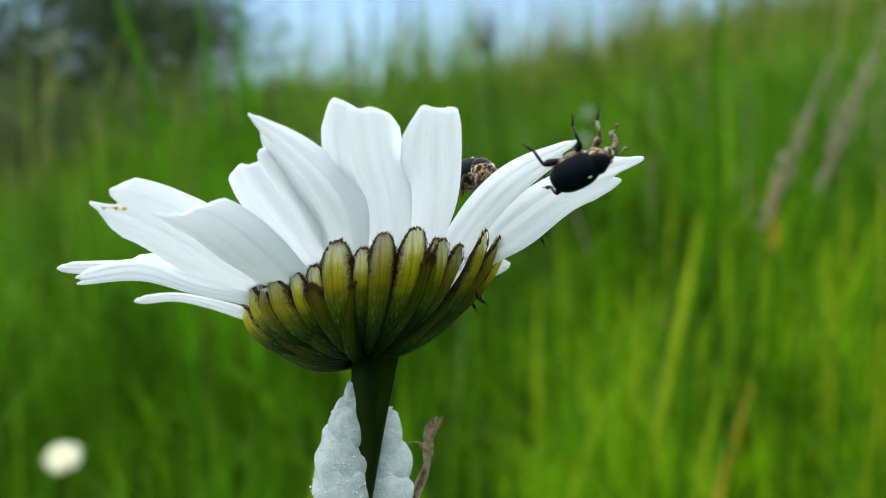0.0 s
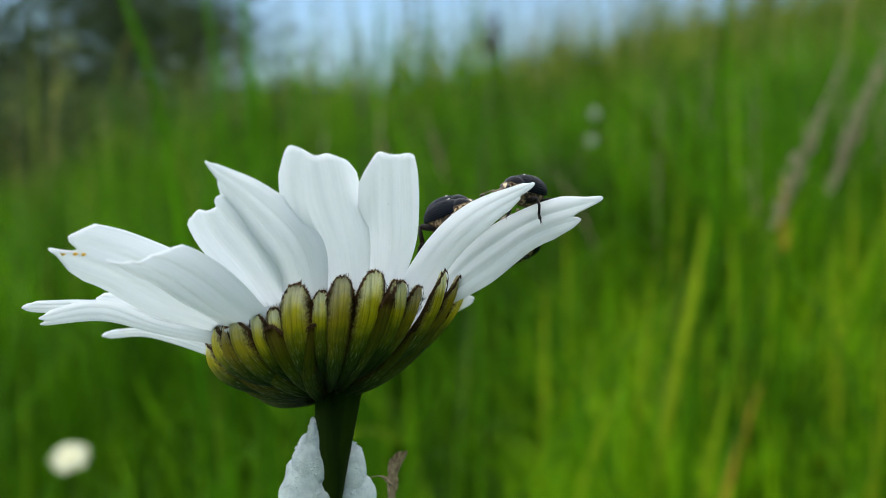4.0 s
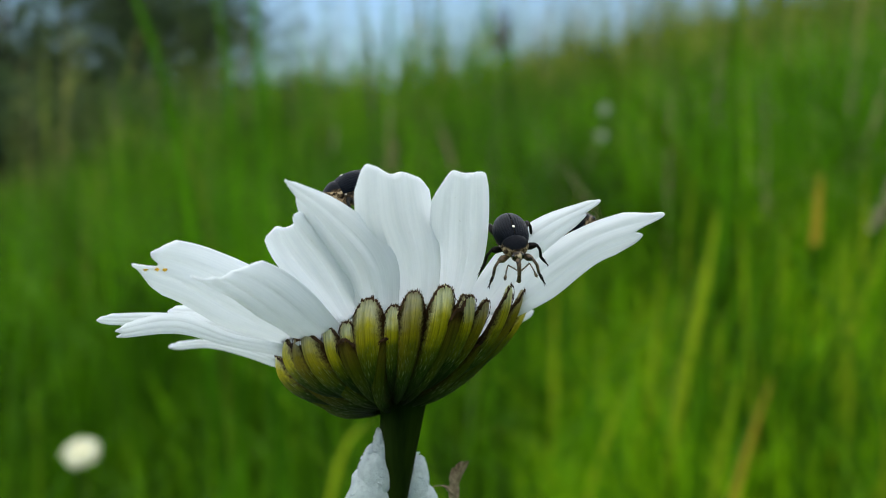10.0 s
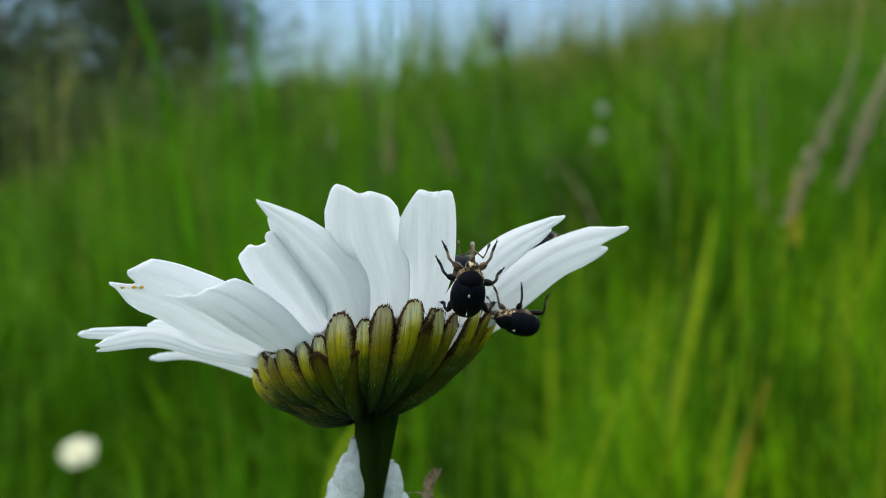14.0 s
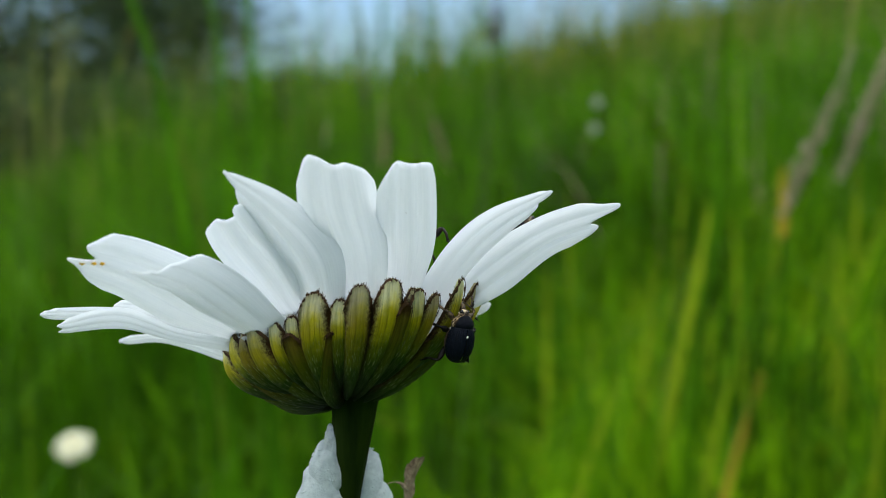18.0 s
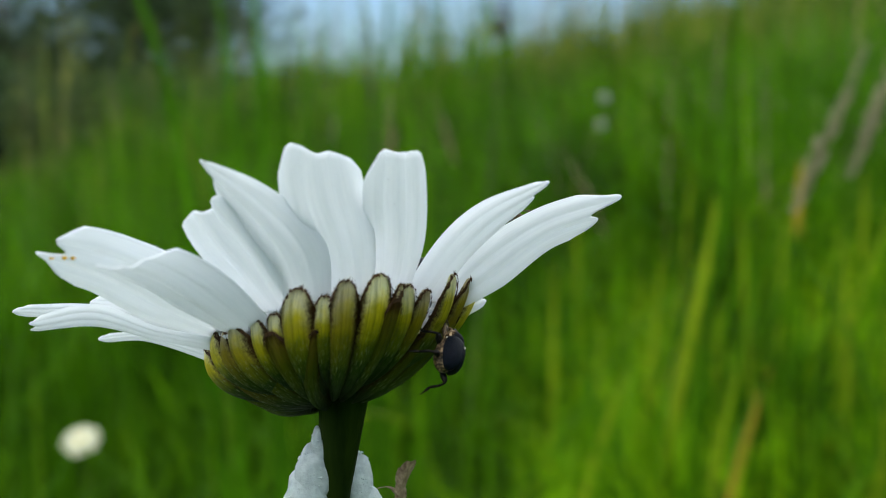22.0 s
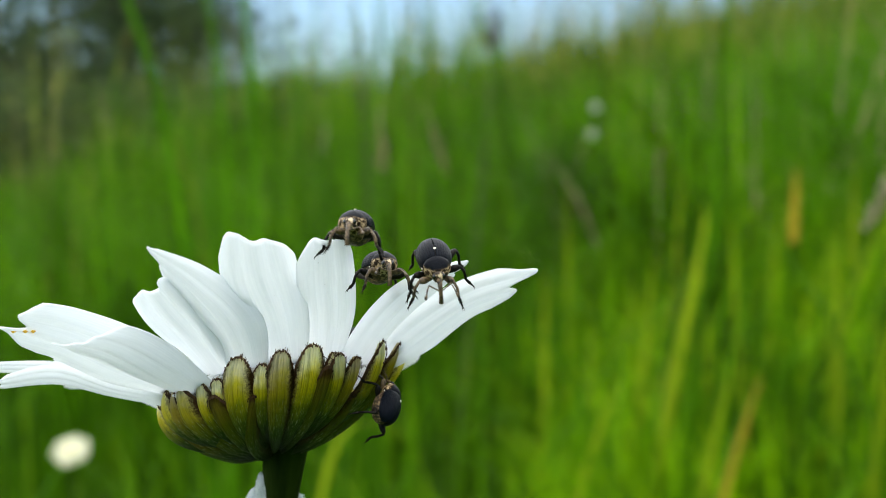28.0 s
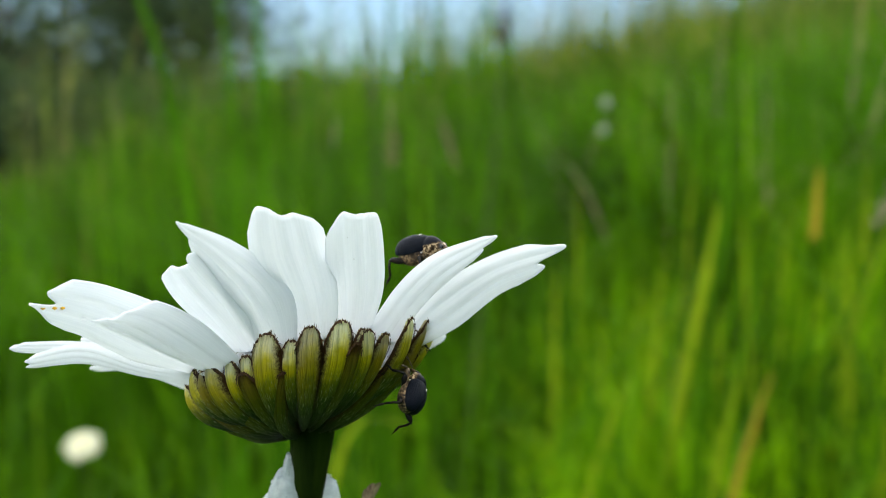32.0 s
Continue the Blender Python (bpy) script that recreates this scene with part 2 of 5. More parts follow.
def scaly(dark, pale, scale, lo, hi):
    return lambda nt: ramp(nt, noise_tex(nt, scale, 3, 0.6, coords(nt)).outputs[0], [(lo, dark), (hi, pale)])


def scaly3(dark, middle, pale, scale, lo, mid, hi):
    return lambda nt: ramp(nt, noise_tex(nt, scale, 3, 0.6, coords(nt)).outputs[0], [(lo, dark), (mid, middle), (hi, pale)])


SHELL = solid("shell_black", scaly((0.0025, 0.0035, 0.006), (0.005, 0.0075, 0.013), 3800, 0.35, 0.75), 0.40, 0.05,
              lambda nt: bump(nt, noise_tex(nt, 9000, 3, 0.7, coords(nt)).outputs[0], 0.8, 0.00006))
SCALES = solid("belly_tan", scaly3((0.012, 0.008, 0.004), (0.050, 0.030, 0.014), (0.29, 0.20, 0.11), 3600, 0.34, 0.48, 0.66), 0.6, 0.3,
               lambda nt: bump(nt, noise_tex(nt, 5200, 2, 0.6, coords(nt)).outputs[0], 0.7, 0.00005))
CREAM = solid("cream_scales", scaly((0.62, 0.56, 0.45), (0.86, 0.82, 0.74), 5200, 0.35, 0.6), 0.7, 0.2)
LIMB = solid("limb_dark", scaly((0.003, 0.003, 0.003), (0.020, 0.013, 0.008), 3600, 0.45, 0.75), 0.5, 0.12)
LIMB_TAN = solid("limb_tan", scaly((0.010, 0.006, 0.004), (0.17, 0.11, 0.055), 3400, 0.38, 0.66), 0.5, 0.4)


def banded(dark, pale, scale, level):
    """Dark above, scaly and pale below a height (mm) of the animal."""
    def colour(nt):
        sep = nt.nodes.new("ShaderNodeSeparateXYZ")
        nt.links.new(coords(nt), sep.inputs[0])
        n = noise_tex(nt, scale, 3, 0.6, coords(nt)).outputs[0]
        h = maths(nt, "ADD", maths(nt, "MULTIPLY", sep.outputs[2], 1000.0), maths(nt, "MULTIPLY", n, 0.9))
        low = ramp(nt, n, [(0.38, (0.010, 0.007, 0.004)), (0.47, (0.06, 0.036, 0.017)), (0.56, pale)])
        return mix_colour(nt, ramp(nt, maths(nt, "SUBTRACT", h, level), [(0.35, (0, 0, 0)), (0.5, (1, 1, 1))]), low, dark)
    return colour


PRONOTUM = solid("shield_black", banded((0.004, 0.005, 0.008), (0.46, 0.34, 0.20), 3000, 0.22), 0.5, 0.06,
                 lambda nt: bump(nt, noise_tex(nt, 6000, 2, 0.6, coords(nt)).outputs[0], 0.6, 0.00005))
HEADMAT = solid("head_tan", banded((0.034, 0.020, 0.009), (0.58, 0.45, 0.28), 3000, 0.40), 0.55, 0.3)
EYE_MAT = solid("eye_black", scaly((0.004, 0.004, 0.004), (0.010, 0.009, 0.009), 3000, 0.4, 0.7), 0.12, 0.6)


# ---- building helpers ----
def part(name, bm, mat, parent, label="", m=None, smooth=True):
    """Links a bmesh as one mesh object under a thing or part."""
    me = bpy.data.meshes.new(name)
    bm.normal_update()
    bm.to_mesh(me)
    bm.free()
    me.materials.append(mat)
    if smooth:
        me.polygons.foreach_set("use_smooth", [True] * len(me.polygons))
    ob = new(name, me)
    ob.parent = parent
    if m is not None:
        ob.matrix_basis = m
    if label:
        ob["label"] = label
    return ob


def thing(name, m, label, category, group=""):
    ob = new(name)
    ob.empty_display_size = 0.005
    ob.matrix_basis = m
    return tagged(ob, label, category, group)


def sheet(fn, nu, nv, uv=True):
    """A grid surface: fn(u, v) with u, v in 0..1."""
    bm = bmesh.new()
    layer = bm.loops.layers.uv.new("UVMap") if uv else None
    rows = [[bm.verts.new(fn(i / nu, j / nv)) for i in range(nu + 1)] for j in range(nv + 1)]
    for j in range(nv):
        for i in range(nu):
            f = bm.faces.new((rows[j][i], rows[j][i + 1], rows[j + 1][i + 1], rows[j + 1][i]))
            if uv:
                for loop, (a, b) in zip(f.loops, ((i, j), (i + 1, j), (i + 1, j + 1), (i, j + 1))):
                    loop[layer].uv = (a / nu, b / nv)
    return bm


def tube_into(bm, points, radii, sides=8, cap=True):
    """A round tube through points, added to bm."""
    pts = [Vector(p) for p in points]
    rings = []
    ref = Vector((0.31, 0.17, 0.93))
    for k, p in enumerate(pts):
        d = (pts[min(k + 1, len(pts) - 1)] - pts[max(k - 1, 0)]).normalized()
        side = d.cross(ref)
        if side.length < 0.2:
            side = d.cross(Vector((1, 0, 0)))
        side.normalize()
        other = d.cross(side)
        rings.append([bm.verts.new(p + (side * math.cos(a) + other * math.sin(a)) * radii[k])
                      for a in (2 * math.pi * s / sides for s in range(sides))])
    for a, b in zip(rings, rings[1:]):
        for s in range(sides):
            bm.faces.new((a[s], a[(s + 1) % sides], b[(s + 1) % sides], b[s]))
    if cap:
        bm.faces.new(rings[0][::-1])
        bm.faces.new(rings[-1])
    return bm


def tube(points, radii, sides=8):
    return tube_into(bmesh.new(), points, radii, sides)


def bezier(a, b, c, v):
    return a * (1 - v) ** 2 + b * 2 * v * (1 - v) + c * v * v


def smooth_step(x, lo, hi):
    s = min(1, max(0, (x - lo) / (hi - lo)))
    return s * s * (3 - 2 * s)


# ---- the meadow: one sloping sheet ----
SLOPE, UPHILL = 0.235, radians(78)


def ground_z(x, y):
    along = x * math.sin(UPHILL) + y * math.cos(UPHILL)
    far = math.hypot(x, y)
    keep = 1 - 0.85 * smooth_step(far, 16, 40)
    lumps = noise.noise(Vector((x * 0.5, y * 0.5, 0.3))) * 0.10 * smooth_step(far, 0.8, 4)
    return SLOPE * along * keep + lumps


def build_ground():
    radii = [0, 0.25, 0.5, 0.8, 1.2, 1.8, 2.6, 3.6, 5, 7, 9, 11, 13, 15, 17, 20, 24, 30, 40, 60, 120, 400, 1500]
    n = 72
    bm = bmesh.new()
    middle = bm.verts.new((0, 0, 0))
    last = None
    for r in radii[1:]:
        ring = []
        for k in range(n):
            x, y = r * math.cos(2 * math.pi * k / n), r * math.sin(2 * math.pi * k / n)
            ring.append(bm.verts.new((x, y, ground_z(x, y) if r < 100 else -8.0)))
        for k in range(n):
            if last is None:
                bm.faces.new((middle, ring[k], ring[(k + 1) % n]))
            else:
                bm.faces.new((last[k], ring[k], ring[(k + 1) % n], last[(k + 1) % n]))
        last = ring
    tagged(part("ground", bm, EARTH, None), "grassy meadow slope rising to a low ridge", "ground", kind="structure")


def blades(name, mat, count, spread, heights, widths, label, seed, lean=0.35, segments=4, category="grass"):
    """Many single blades of grass as one mesh. spread() gives x, y."""
    rng = random.Random(seed)
    verts, faces = [], []
    for _ in range(count):
        x, y = spread(rng)
        z = ground_z(x, y)
        h, w = rng.uniform(*heights), rng.uniform(*widths)
        turn, tip = rng.uniform(0, 2 * math.pi), rng.uniform(0, 2 * math.pi)
        over = h * lean * rng.random() ** 1.5 * 1.6
        sx, sy = math.cos(turn) * w / 2, math.sin(turn) * w / 2
        at = len(verts)
        for k in range(segments):
            v = k / segments
            bend = over * v ** 2.2
            px, py, pz = x + math.cos(tip) * bend, y + math.sin(tip) * bend, z - 0.01 + h * (v - 0.25 * (over / h) * v ** 3)
            t = (1 - 0.75 * v ** 2.5)
            verts += [(px - sx * t, py - sy * t, pz), (px + sx * t, py + sy * t, pz)]
        verts.append((x + math.cos(tip) * over, y + math.sin(tip) * over, z - 0.01 + h * (1 - 0.25 * over / h)))
        for k in range(segments - 1):
            a = at + 2 * k
            faces.append((a, a + 1, a + 3, a + 2))
        a = at + 2 * (segments - 1)
        faces.append((a, a + 1, a + 2))
    me = bpy.data.meshes.new(name)
    me.from_pydata(verts, [], faces)
    me.materials.append(mat)
    tagged(new(name, me), label, category, kind="stuff")


def wedge(near, far, half_deg, from_deg=None, power=0.5):
    """Places in front of the camera between two distances."""
    def spread(rng):
        u = rng.random()
        d = (near ** 2 + u * (far ** 2 - near ** 2)) ** power if power == 0.5 else near + u * (far - near)
        a = radians(rng.uniform(-half_deg if from_deg is None else from_deg, half_deg))
        return d * math.sin(a), d * math.cos(a)
    return spread


def ring_place(near, far):
    def spread(rng):
        d = math.sqrt(rng.uniform(near ** 2, far ** 2))
        a = radians(rng.uniform(40, 320))
        return d * math.sin(a), d * math.cos(a)
    return spread


def clumped(spread, scale, share, seed):
    """Keeps more of the places where the meadow is thick."""
    def place(rng):
        while True:
            x, y = spread(rng)
            n = noise.noise(Vector((x * scale, y * scale, seed)))
            if n > 0 or rng.random() < share:
                return x, y
    return place


def build_meadow():
    blades("near_grass", GRASS, 1500, clumped(wedge(0.85, 1.7, 34), 5.0, 0.4, 1.0), (0.16, 0.40), (0.003, 0.006), "fresh green meadow grass blades close to the daisy", 11, lean=0.6)
    blades("meadow_grass", GRASS_DEEP, 15000, clumped(wedge(1.5, 4.0, 30, -32), 2.5, 0.4, 2.0), (0.26, 0.60), (0.003, 0.006), "tall deep green meadow grass", 12, lean=0.6)
    blades("lush_grass", GRASS_LIT, 7000, clumped(wedge(1.4, 3.6, 32, 5), 2.5, 0.35, 2.0), (0.14, 0.32), (0.003, 0.007), "tall yellowish green grass uphill, painted lighter as if lit", 18, lean=0.6)
    # these two sets paint shaded gaps into the meadow
    blades("dark_clump", GRASS_SHADE, 6000, wedge(1.8, 3.1, 15.5, 6.0), (0.18, 0.42), (0.003, 0.006), "patch of grass darkened to stand in for shade", 21, lean=0.5)
    blades("shaded_clumps", GRASS_SHADE, 4500, clumped(wedge(1.5, 4.2, 16, -30), 3.2, 0.03, 9.0), (0.24, 0.58), (0.004, 0.008), "scattered clumps of grass with shade in their colour", 27, lean=0.55)
    # short blades in the lightened colour, for the brighter light low on the right
    blades("young_grass", GRASS_LIT, 4500, clumped(wedge(0.9, 1.8, 28, 6), 4.0, 0.4, 5.0), (0.10, 0.24), (0.003, 0.006), "short yellowish green grass, painted lighter as if lit", 22, lean=0.6)
    blades("slope_grass", GRASS, 17000, clumped(wedge(3.8, 10.0, 5, -30), 1.1, 0.25, 3.0), (0.35, 0.80), (0.007, 0.015), "tall green grass on the lower slope", 13, lean=0.5)
    blades("sunny_slope_grass", GRASS_FAR, 14000, clumped(wedge(3.8, 10.0, 30, 2), 1.1, 0.25, 3.0), (0.35, 0.85), (0.007, 0.015), "tall grass on the slope, sunlight painted into its colour", 19, lean=0.5)
    blades("ridge_grass", GRASS_FAR, 16000, wedge(9.5, 26.0, 29), (0.5, 1.1), (0.025, 0.05), "tall grass towards the ridge", 14, segments=3)
    blades("flowering_grass", SEED_GREEN, 260, wedge(2.0, 5.0, 30), (0.62, 0.98), (0.003, 0.006), "thin flowering grass stems standing above the meadow", 16, lean=0.22)
    blades("dry_stems", PINK, 140, wedge(1.7, 3.4, 28, 6), (0.34, 0.62), (0.003, 0.006), "thin dry beige stems leaning among the grass", 24, lean=1.0)
    blades("verge_stems", GRASS, 900, wedge(3.5, 6.5, 4, -17), (0.65, 1.10), (0.008, 0.018), "tall thin green stems before the sky", 20, lean=0.25)
    blades("ridge_stems", SEED_GREEN, 2200, wedge(5.0, 16.0, 28), (0.9, 1.8), (0.010, 0.02), "thin tall stems along the ridge", 17, lean=0.2, segments=3)
    blades("surrounding_grass", GRASS_DEEP, 42000, ring_place(0.45, 8.0), (0.2, 0.48), (0.008, 0.016), "meadow grass all around", 15, lean=0.6, segments=3)
    blades("short_grass", GRASS, 14000, ring_place(0.35, 2.6), (0.12, 0.34), (0.004, 0.008), "shorter green grass between the taller blades", 28, lean=0.7, segments=3)


# ---- trees beyond the meadow ----
def tree(x, y, height, spread, seed, label):
    rng = random.Random(seed)
    z = ground_z(x, y)
    t = thing("tree", pose(x, y, z), label, "tree", "trees behind the meadow")
    bm = bmesh.new()
    top = Vector((rng.uniform(-0.3, 0.3), rng.uniform(-0.3, 0.3), height * 0.8))
    tube_into(bm, [(0, 0, -0.2), (0.05, 0.02, height * 0.2), tuple(top * 0.6), tuple(top)], [0.24, 0.18, 0.11, 0.03], 9)
    ends = []
    for k in range(22):
        a, up = rng.uniform(0, 2 * math.pi), rng.uniform(0.06, 0.8)
        start = top * up
        reach = spread * rng.uniform(0.5, 1.0) * (1.15 - 0.6 * up)
        end = start + Vector((math.cos(a) * reach, math.sin(a) * reach, reach * rng.uniform(0.05, 0.6)))
        mid = start.lerp(end, 0.5) + Vector((0, 0, 0.15))
        tube_into(bm, [start, mid, end], [0.06, 0.04, 0.012], 6)
        ends += [end, mid, start.lerp(end, 0.75)]
    part("trunk", bm, BARK, t)
    verts, faces = [], []
    for e in ends:
        cl = rng.uniform(0.35, 0.75) * min(1.0, height / 2.0)
        for _ in range(80):
            c = e + Vector((rng.gauss(0, cl), rng.gauss(0, cl), rng.gauss(0, cl * 0.7)))
            s = rng.uniform(0.05, 0.10)
            ax = Vector((rng.gauss(0, 1), rng.gauss(0, 1), rng.gauss(0, 0.6))).normalized()
            up = ax.cross(Vector((rng.gauss(0, 1), rng.gauss(0, 1), rng.gauss(0, 1)))).normalized()
            at = len(verts)
            verts += [c - ax * s, c + up * s * 0.5, c + ax * s, c - up * s * 0.5]
            faces.append((at, at + 1, at + 2, at + 3))
    me = bpy.data.meshes.new("crown")
    me.from_pydata(verts, [], faces)
    me.materials.append(LEAVES)
    crown = new("crown", me)
    crown.parent = t
    return t


def build_trees():
    label = "dark leafy tree with gaps in its crown behind the meadow"
    tree(-7.2, 17.0, 6.2, 2.4, 1, label)
    tree(-5.3, 18.0, 5.4, 2.1, 2, label)
    tree(-8.6, 20.5, 7.0, 2.6, 3, label)
    tree(-4.3, 19.5, 5.0, 1.8, 4, label)
    tree(-6.4, 22.0, 6.6, 2.4, 5, label)
    tree(-10.4, 18.5, 6.4, 2.5, 15, label)
    tree(-6.2, 15.5, 4.6, 1.9, 16, label)
    tree(-2.7, 20.5, 2.0, 1.0, 6, label)
    tree(-7.0, 14.0, 2.4, 1.3, 7, label)
    low = "low dark bush at the foot of the trees"
    tree(-4.6, 10.5, 1.5, 1.0, 8, low)
    tree(-3.5, 11.5, 1.3, 0.9, 9, low)
    tree(-5.6, 12.5, 1.9, 1.1, 10, low)
    tree(-2.6, 13.0, 1.1, 0.8, 11, low)
    tree(-2.4, 8.6, 1.15, 0.7, 12, low)
    tree(-3.2, 8.2, 1.25, 0.7, 13, low)
    tree(-1.7, 9.4, 1.05, 0.6, 14, low)


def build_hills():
    """Wooded hills far behind the trees; their blue haze is painted into the colour."""
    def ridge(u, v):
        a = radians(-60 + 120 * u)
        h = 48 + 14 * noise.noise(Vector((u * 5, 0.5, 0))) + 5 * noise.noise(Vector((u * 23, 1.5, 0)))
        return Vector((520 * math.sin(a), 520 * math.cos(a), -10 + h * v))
    tagged(part("backdrop", sheet(ridge, 90, 5), HILL, None), "wooded hills far away, blue haze painted into their colour", "hills", kind="structure")


# ---- the daisy ----
HEAD_WORLD = pose(-0.00430, 0.08654, 0.48768, -21.97, -6.74, 20.59)
BASE = Vector((-0.09430, 0.11654, -0.02181))
CENTRE = Matrix.Translation(Vector((-0.00430, 0.08654, 0.48768)) - BASE)   # the head's centre, upright
HEAD = Matrix.Translation(-BASE) @ HEAD_WORLD      # the flower head in the plant's space
LOOSE = random.Random(7)


def along_curve(pts, v):
    """A smooth curve through points, carried on straight past its last one."""
    k = v * (len(pts) - 1)
    i = max(0, min(int(k), len(pts) - 2))
    f = k - i
    p1, p2 = pts[i], pts[i + 1]
    p0 = pts[i - 1] if i else p1 * 2 - p2
    p3 = pts[i + 2] if i + 2 < len(pts) else p2 * 2 - p1
    if f > 1:
        return p2 + (p2 - p1) * (f - 1)
    if k < 0:
        return pts[0] + (pts[1] - pts[0]) * k
    return 0.5 * ((2 * p1) + (p2 - p0) * f + (2 * p0 - 5 * p1 + 4 * p2 - p3) * f * f + (3 * p1 - p0 - 3 * p2 + p3) * f ** 3)


def eased(stops, u):
    """A smooth line through (position, value) stops."""
    for i, ((a, x), (b, y)) in enumerate(zip(stops, stops[1:])):
        if u <= b or i == len(stops) - 2:
            p, q = stops[max(i - 1, 0)], stops[min(i + 2, len(stops) - 1)]
            f, g = (u - a) / (b - a), b - a
            m0, m1 = (y - p[1]) / (b - p[0]) * g, (q[1] - x) / (q[0] - a) * g
            return x * (1 + 2 * f) * (1 - f) ** 2 + m0 * f * (1 - f) ** 2 + y * f * f * (3 - 2 * f) + m1 * f * f * (f - 1)


def petal(plant, spine, widths, face, end, cup=0.10, fold=0.026, rolled=(0.0, 0.10), folds=3, specks=(), label=""):
    """A ray floret: a spine (mm from the head's centre), its widths, the side it shows, the outline of its end, how far its margins roll back."""
    pts = [Vector(p) for p in spine]
    wide = [Vector((w, 0, 0)) for w in widths]
    front = Vector(face).normalized()
    phase = LOOSE.uniform(0, 6)

    def surface(u, v):
        s = 2 * u - 1
        w = -0.26 + v * (eased(end, u) + 0.26)
        p = along_curve(pts, w)
        d = (along_curve(pts, min(1, w + 0.03)) - along_curve(pts, max(0, min(1, w + 0.03) - 0.06))).normalized()
        n = (front - d * front.dot(d)).normalized()
        side = front.cross(d).normalized()
        width = along_curve(wide, min(max(w, 0.0), 1.0)).x
        reach = abs(width)
        grow = max(0.2, min(1, 0.25 + 1.6 * w))
        lift = cup * (1 - s * s) + fold * grow * math.cos(folds * math.pi * s + 0.3 * math.sin(phase)) + 0.004 * math.sin(11 * s + phase)
        lift -= 0.020 * grow * (math.exp(-((s + 0.36) / 0.09) ** 2) + math.exp(-((s - 0.30) / 0.09) ** 2))
        lift += 0.05 * math.sin(4.2 * w + phase) * s
        lift -= rolled[0] * smooth_step(-s, 0.25, 1.0) * math.sin(max(0, min(1, w)) * math.pi * 0.9) + rolled[1] * smooth_step(s, 0.25, 1.0) * math.sin(max(0, min(1, w)) * math.pi * 0.9)
        return (p + side * s * width * 0.5 + n * lift * reach) * MM

    ob = part("petal", sheet(surface, 44, 30), PETAL, plant, label, CENTRE)
    mod = ob.modifiers.new("thickness", "SOLIDIFY")
    mod.thickness, mod.offset = 0.00014, 0
    for u, v in specks:
        bm = bmesh.new()
        lump(bm, surface(u, v) + front * 0.00012, (0.00016, 0.00010, 0.00012), u * 9, 0.3, 2)
        part("pollen_speck", bm, POLLEN, ob, "orange pollen speck")
    return ob


BOWL_R, BOWL_D = 9.2, 5.9


def bowl(phi, az, off=0.0):
    r, z = (BOWL_R + off) * math.sin(phi) ** 1.4, -(BOWL_D + off) * math.cos(phi)
    return Vector((r * math.cos(az) + 0.36 * z, r * math.sin(az) - 0.16 * z, z))


def bract(plant, az, low, high, width, layer, flare=0.0, mat=BRACT, rng=LOOSE, turn=None, keel=1.05):
    """A scale of the involucre lying on the bowl between two angles; turn: how far round it leans from foot to tip."""
    twist = rng.uniform(-0.06, 0.06) if turn is None else turn
    jag = [rng.uniform(-0.012, 0.008) for _ in range(30)]

    def surface(u, v):
        s = 2 * u - 1
        end = 1 - 0.22 * abs(s) ** 2.7 + jag[int(u * 28.99)] * smooth_step(v, 0.9, 1.0)
        w = v * end
        phi = low + (high - low) * w
        half = width / 2 * (0.68 + 0.32 * math.sin(min(1, w * 1.7) * math.pi / 2)) * (1 - 0.10 * smooth_step(w, 0.75, 1.05))
        r = max(2.0, (BOWL_R + layer) * math.sin(min(phi, math.pi / 2)))
        a = az + twist * (w - 1 if turn is not None else w) + s * half / r
        over = max(0.0, phi - math.pi / 2)
        p = bowl(min(phi, math.pi / 2), a, layer + keel * (1 - s * s) * math.sin(math.pi * min(1.0, 0.18 + w * 0.78)) + 0.10 * (1 - abs(s)) + flare * w * w)
        p.z += over * BOWL_R
        return p * MM

    ob = part("bract", sheet(surface, 28, 18), mat, plant, "", HEAD)
    mod = ob.modifiers.new("thickness", "SOLIDIFY")
    mod.thickness, mod.offset = 0.00014, -1
    # ragged brown fringe round the tip and down both margins
    edge = [(0.0, 0.35 + 0.65 * k / 60) for k in range(60)] + [(k / 80, 1.0) for k in range(81)] + [(1.0, 1.0 - 0.65 * k / 60) for k in range(1, 61)]
    bm = bmesh.new()
    wild = random.Random(int(az * 1000) + int(width * 100))
    inner_by, last = 0.1, None
    for k, (u, v) in enumerate(edge):
        if k % 3 == 0:
            inner_by = wild.uniform(0.03, 0.20)
        outer_by = wild.choice((0.05, 0.10, 0.16, 0.26)) if k % 2 else 0.0
        a = surface(u, v)
        inner = surface(0.5 + (u - 0.5) * 0.8, v * 0.94)
        out = (a - inner).normalized()
        face = Vector((a.x, a.y, -0.004)).normalized() * 0.00006
        thin = smooth_step(v, 0.40, 0.6)
        root = bm.verts.new(a - out * inner_by * (0.4 + 0.6 * thin) * MM + face * 3)
        tip = bm.verts.new(a + out * (outer_by * wild.uniform(0.5, 1.2) * thin + 0.02) * MM + face * wild.uniform(1, 3))
        if last:
            bm.faces.new((last[0], last[1], tip, root))
        last = (root, tip)
    part("fringe", bm, FRINGE, ob, "ragged brown fringe")
    return ob


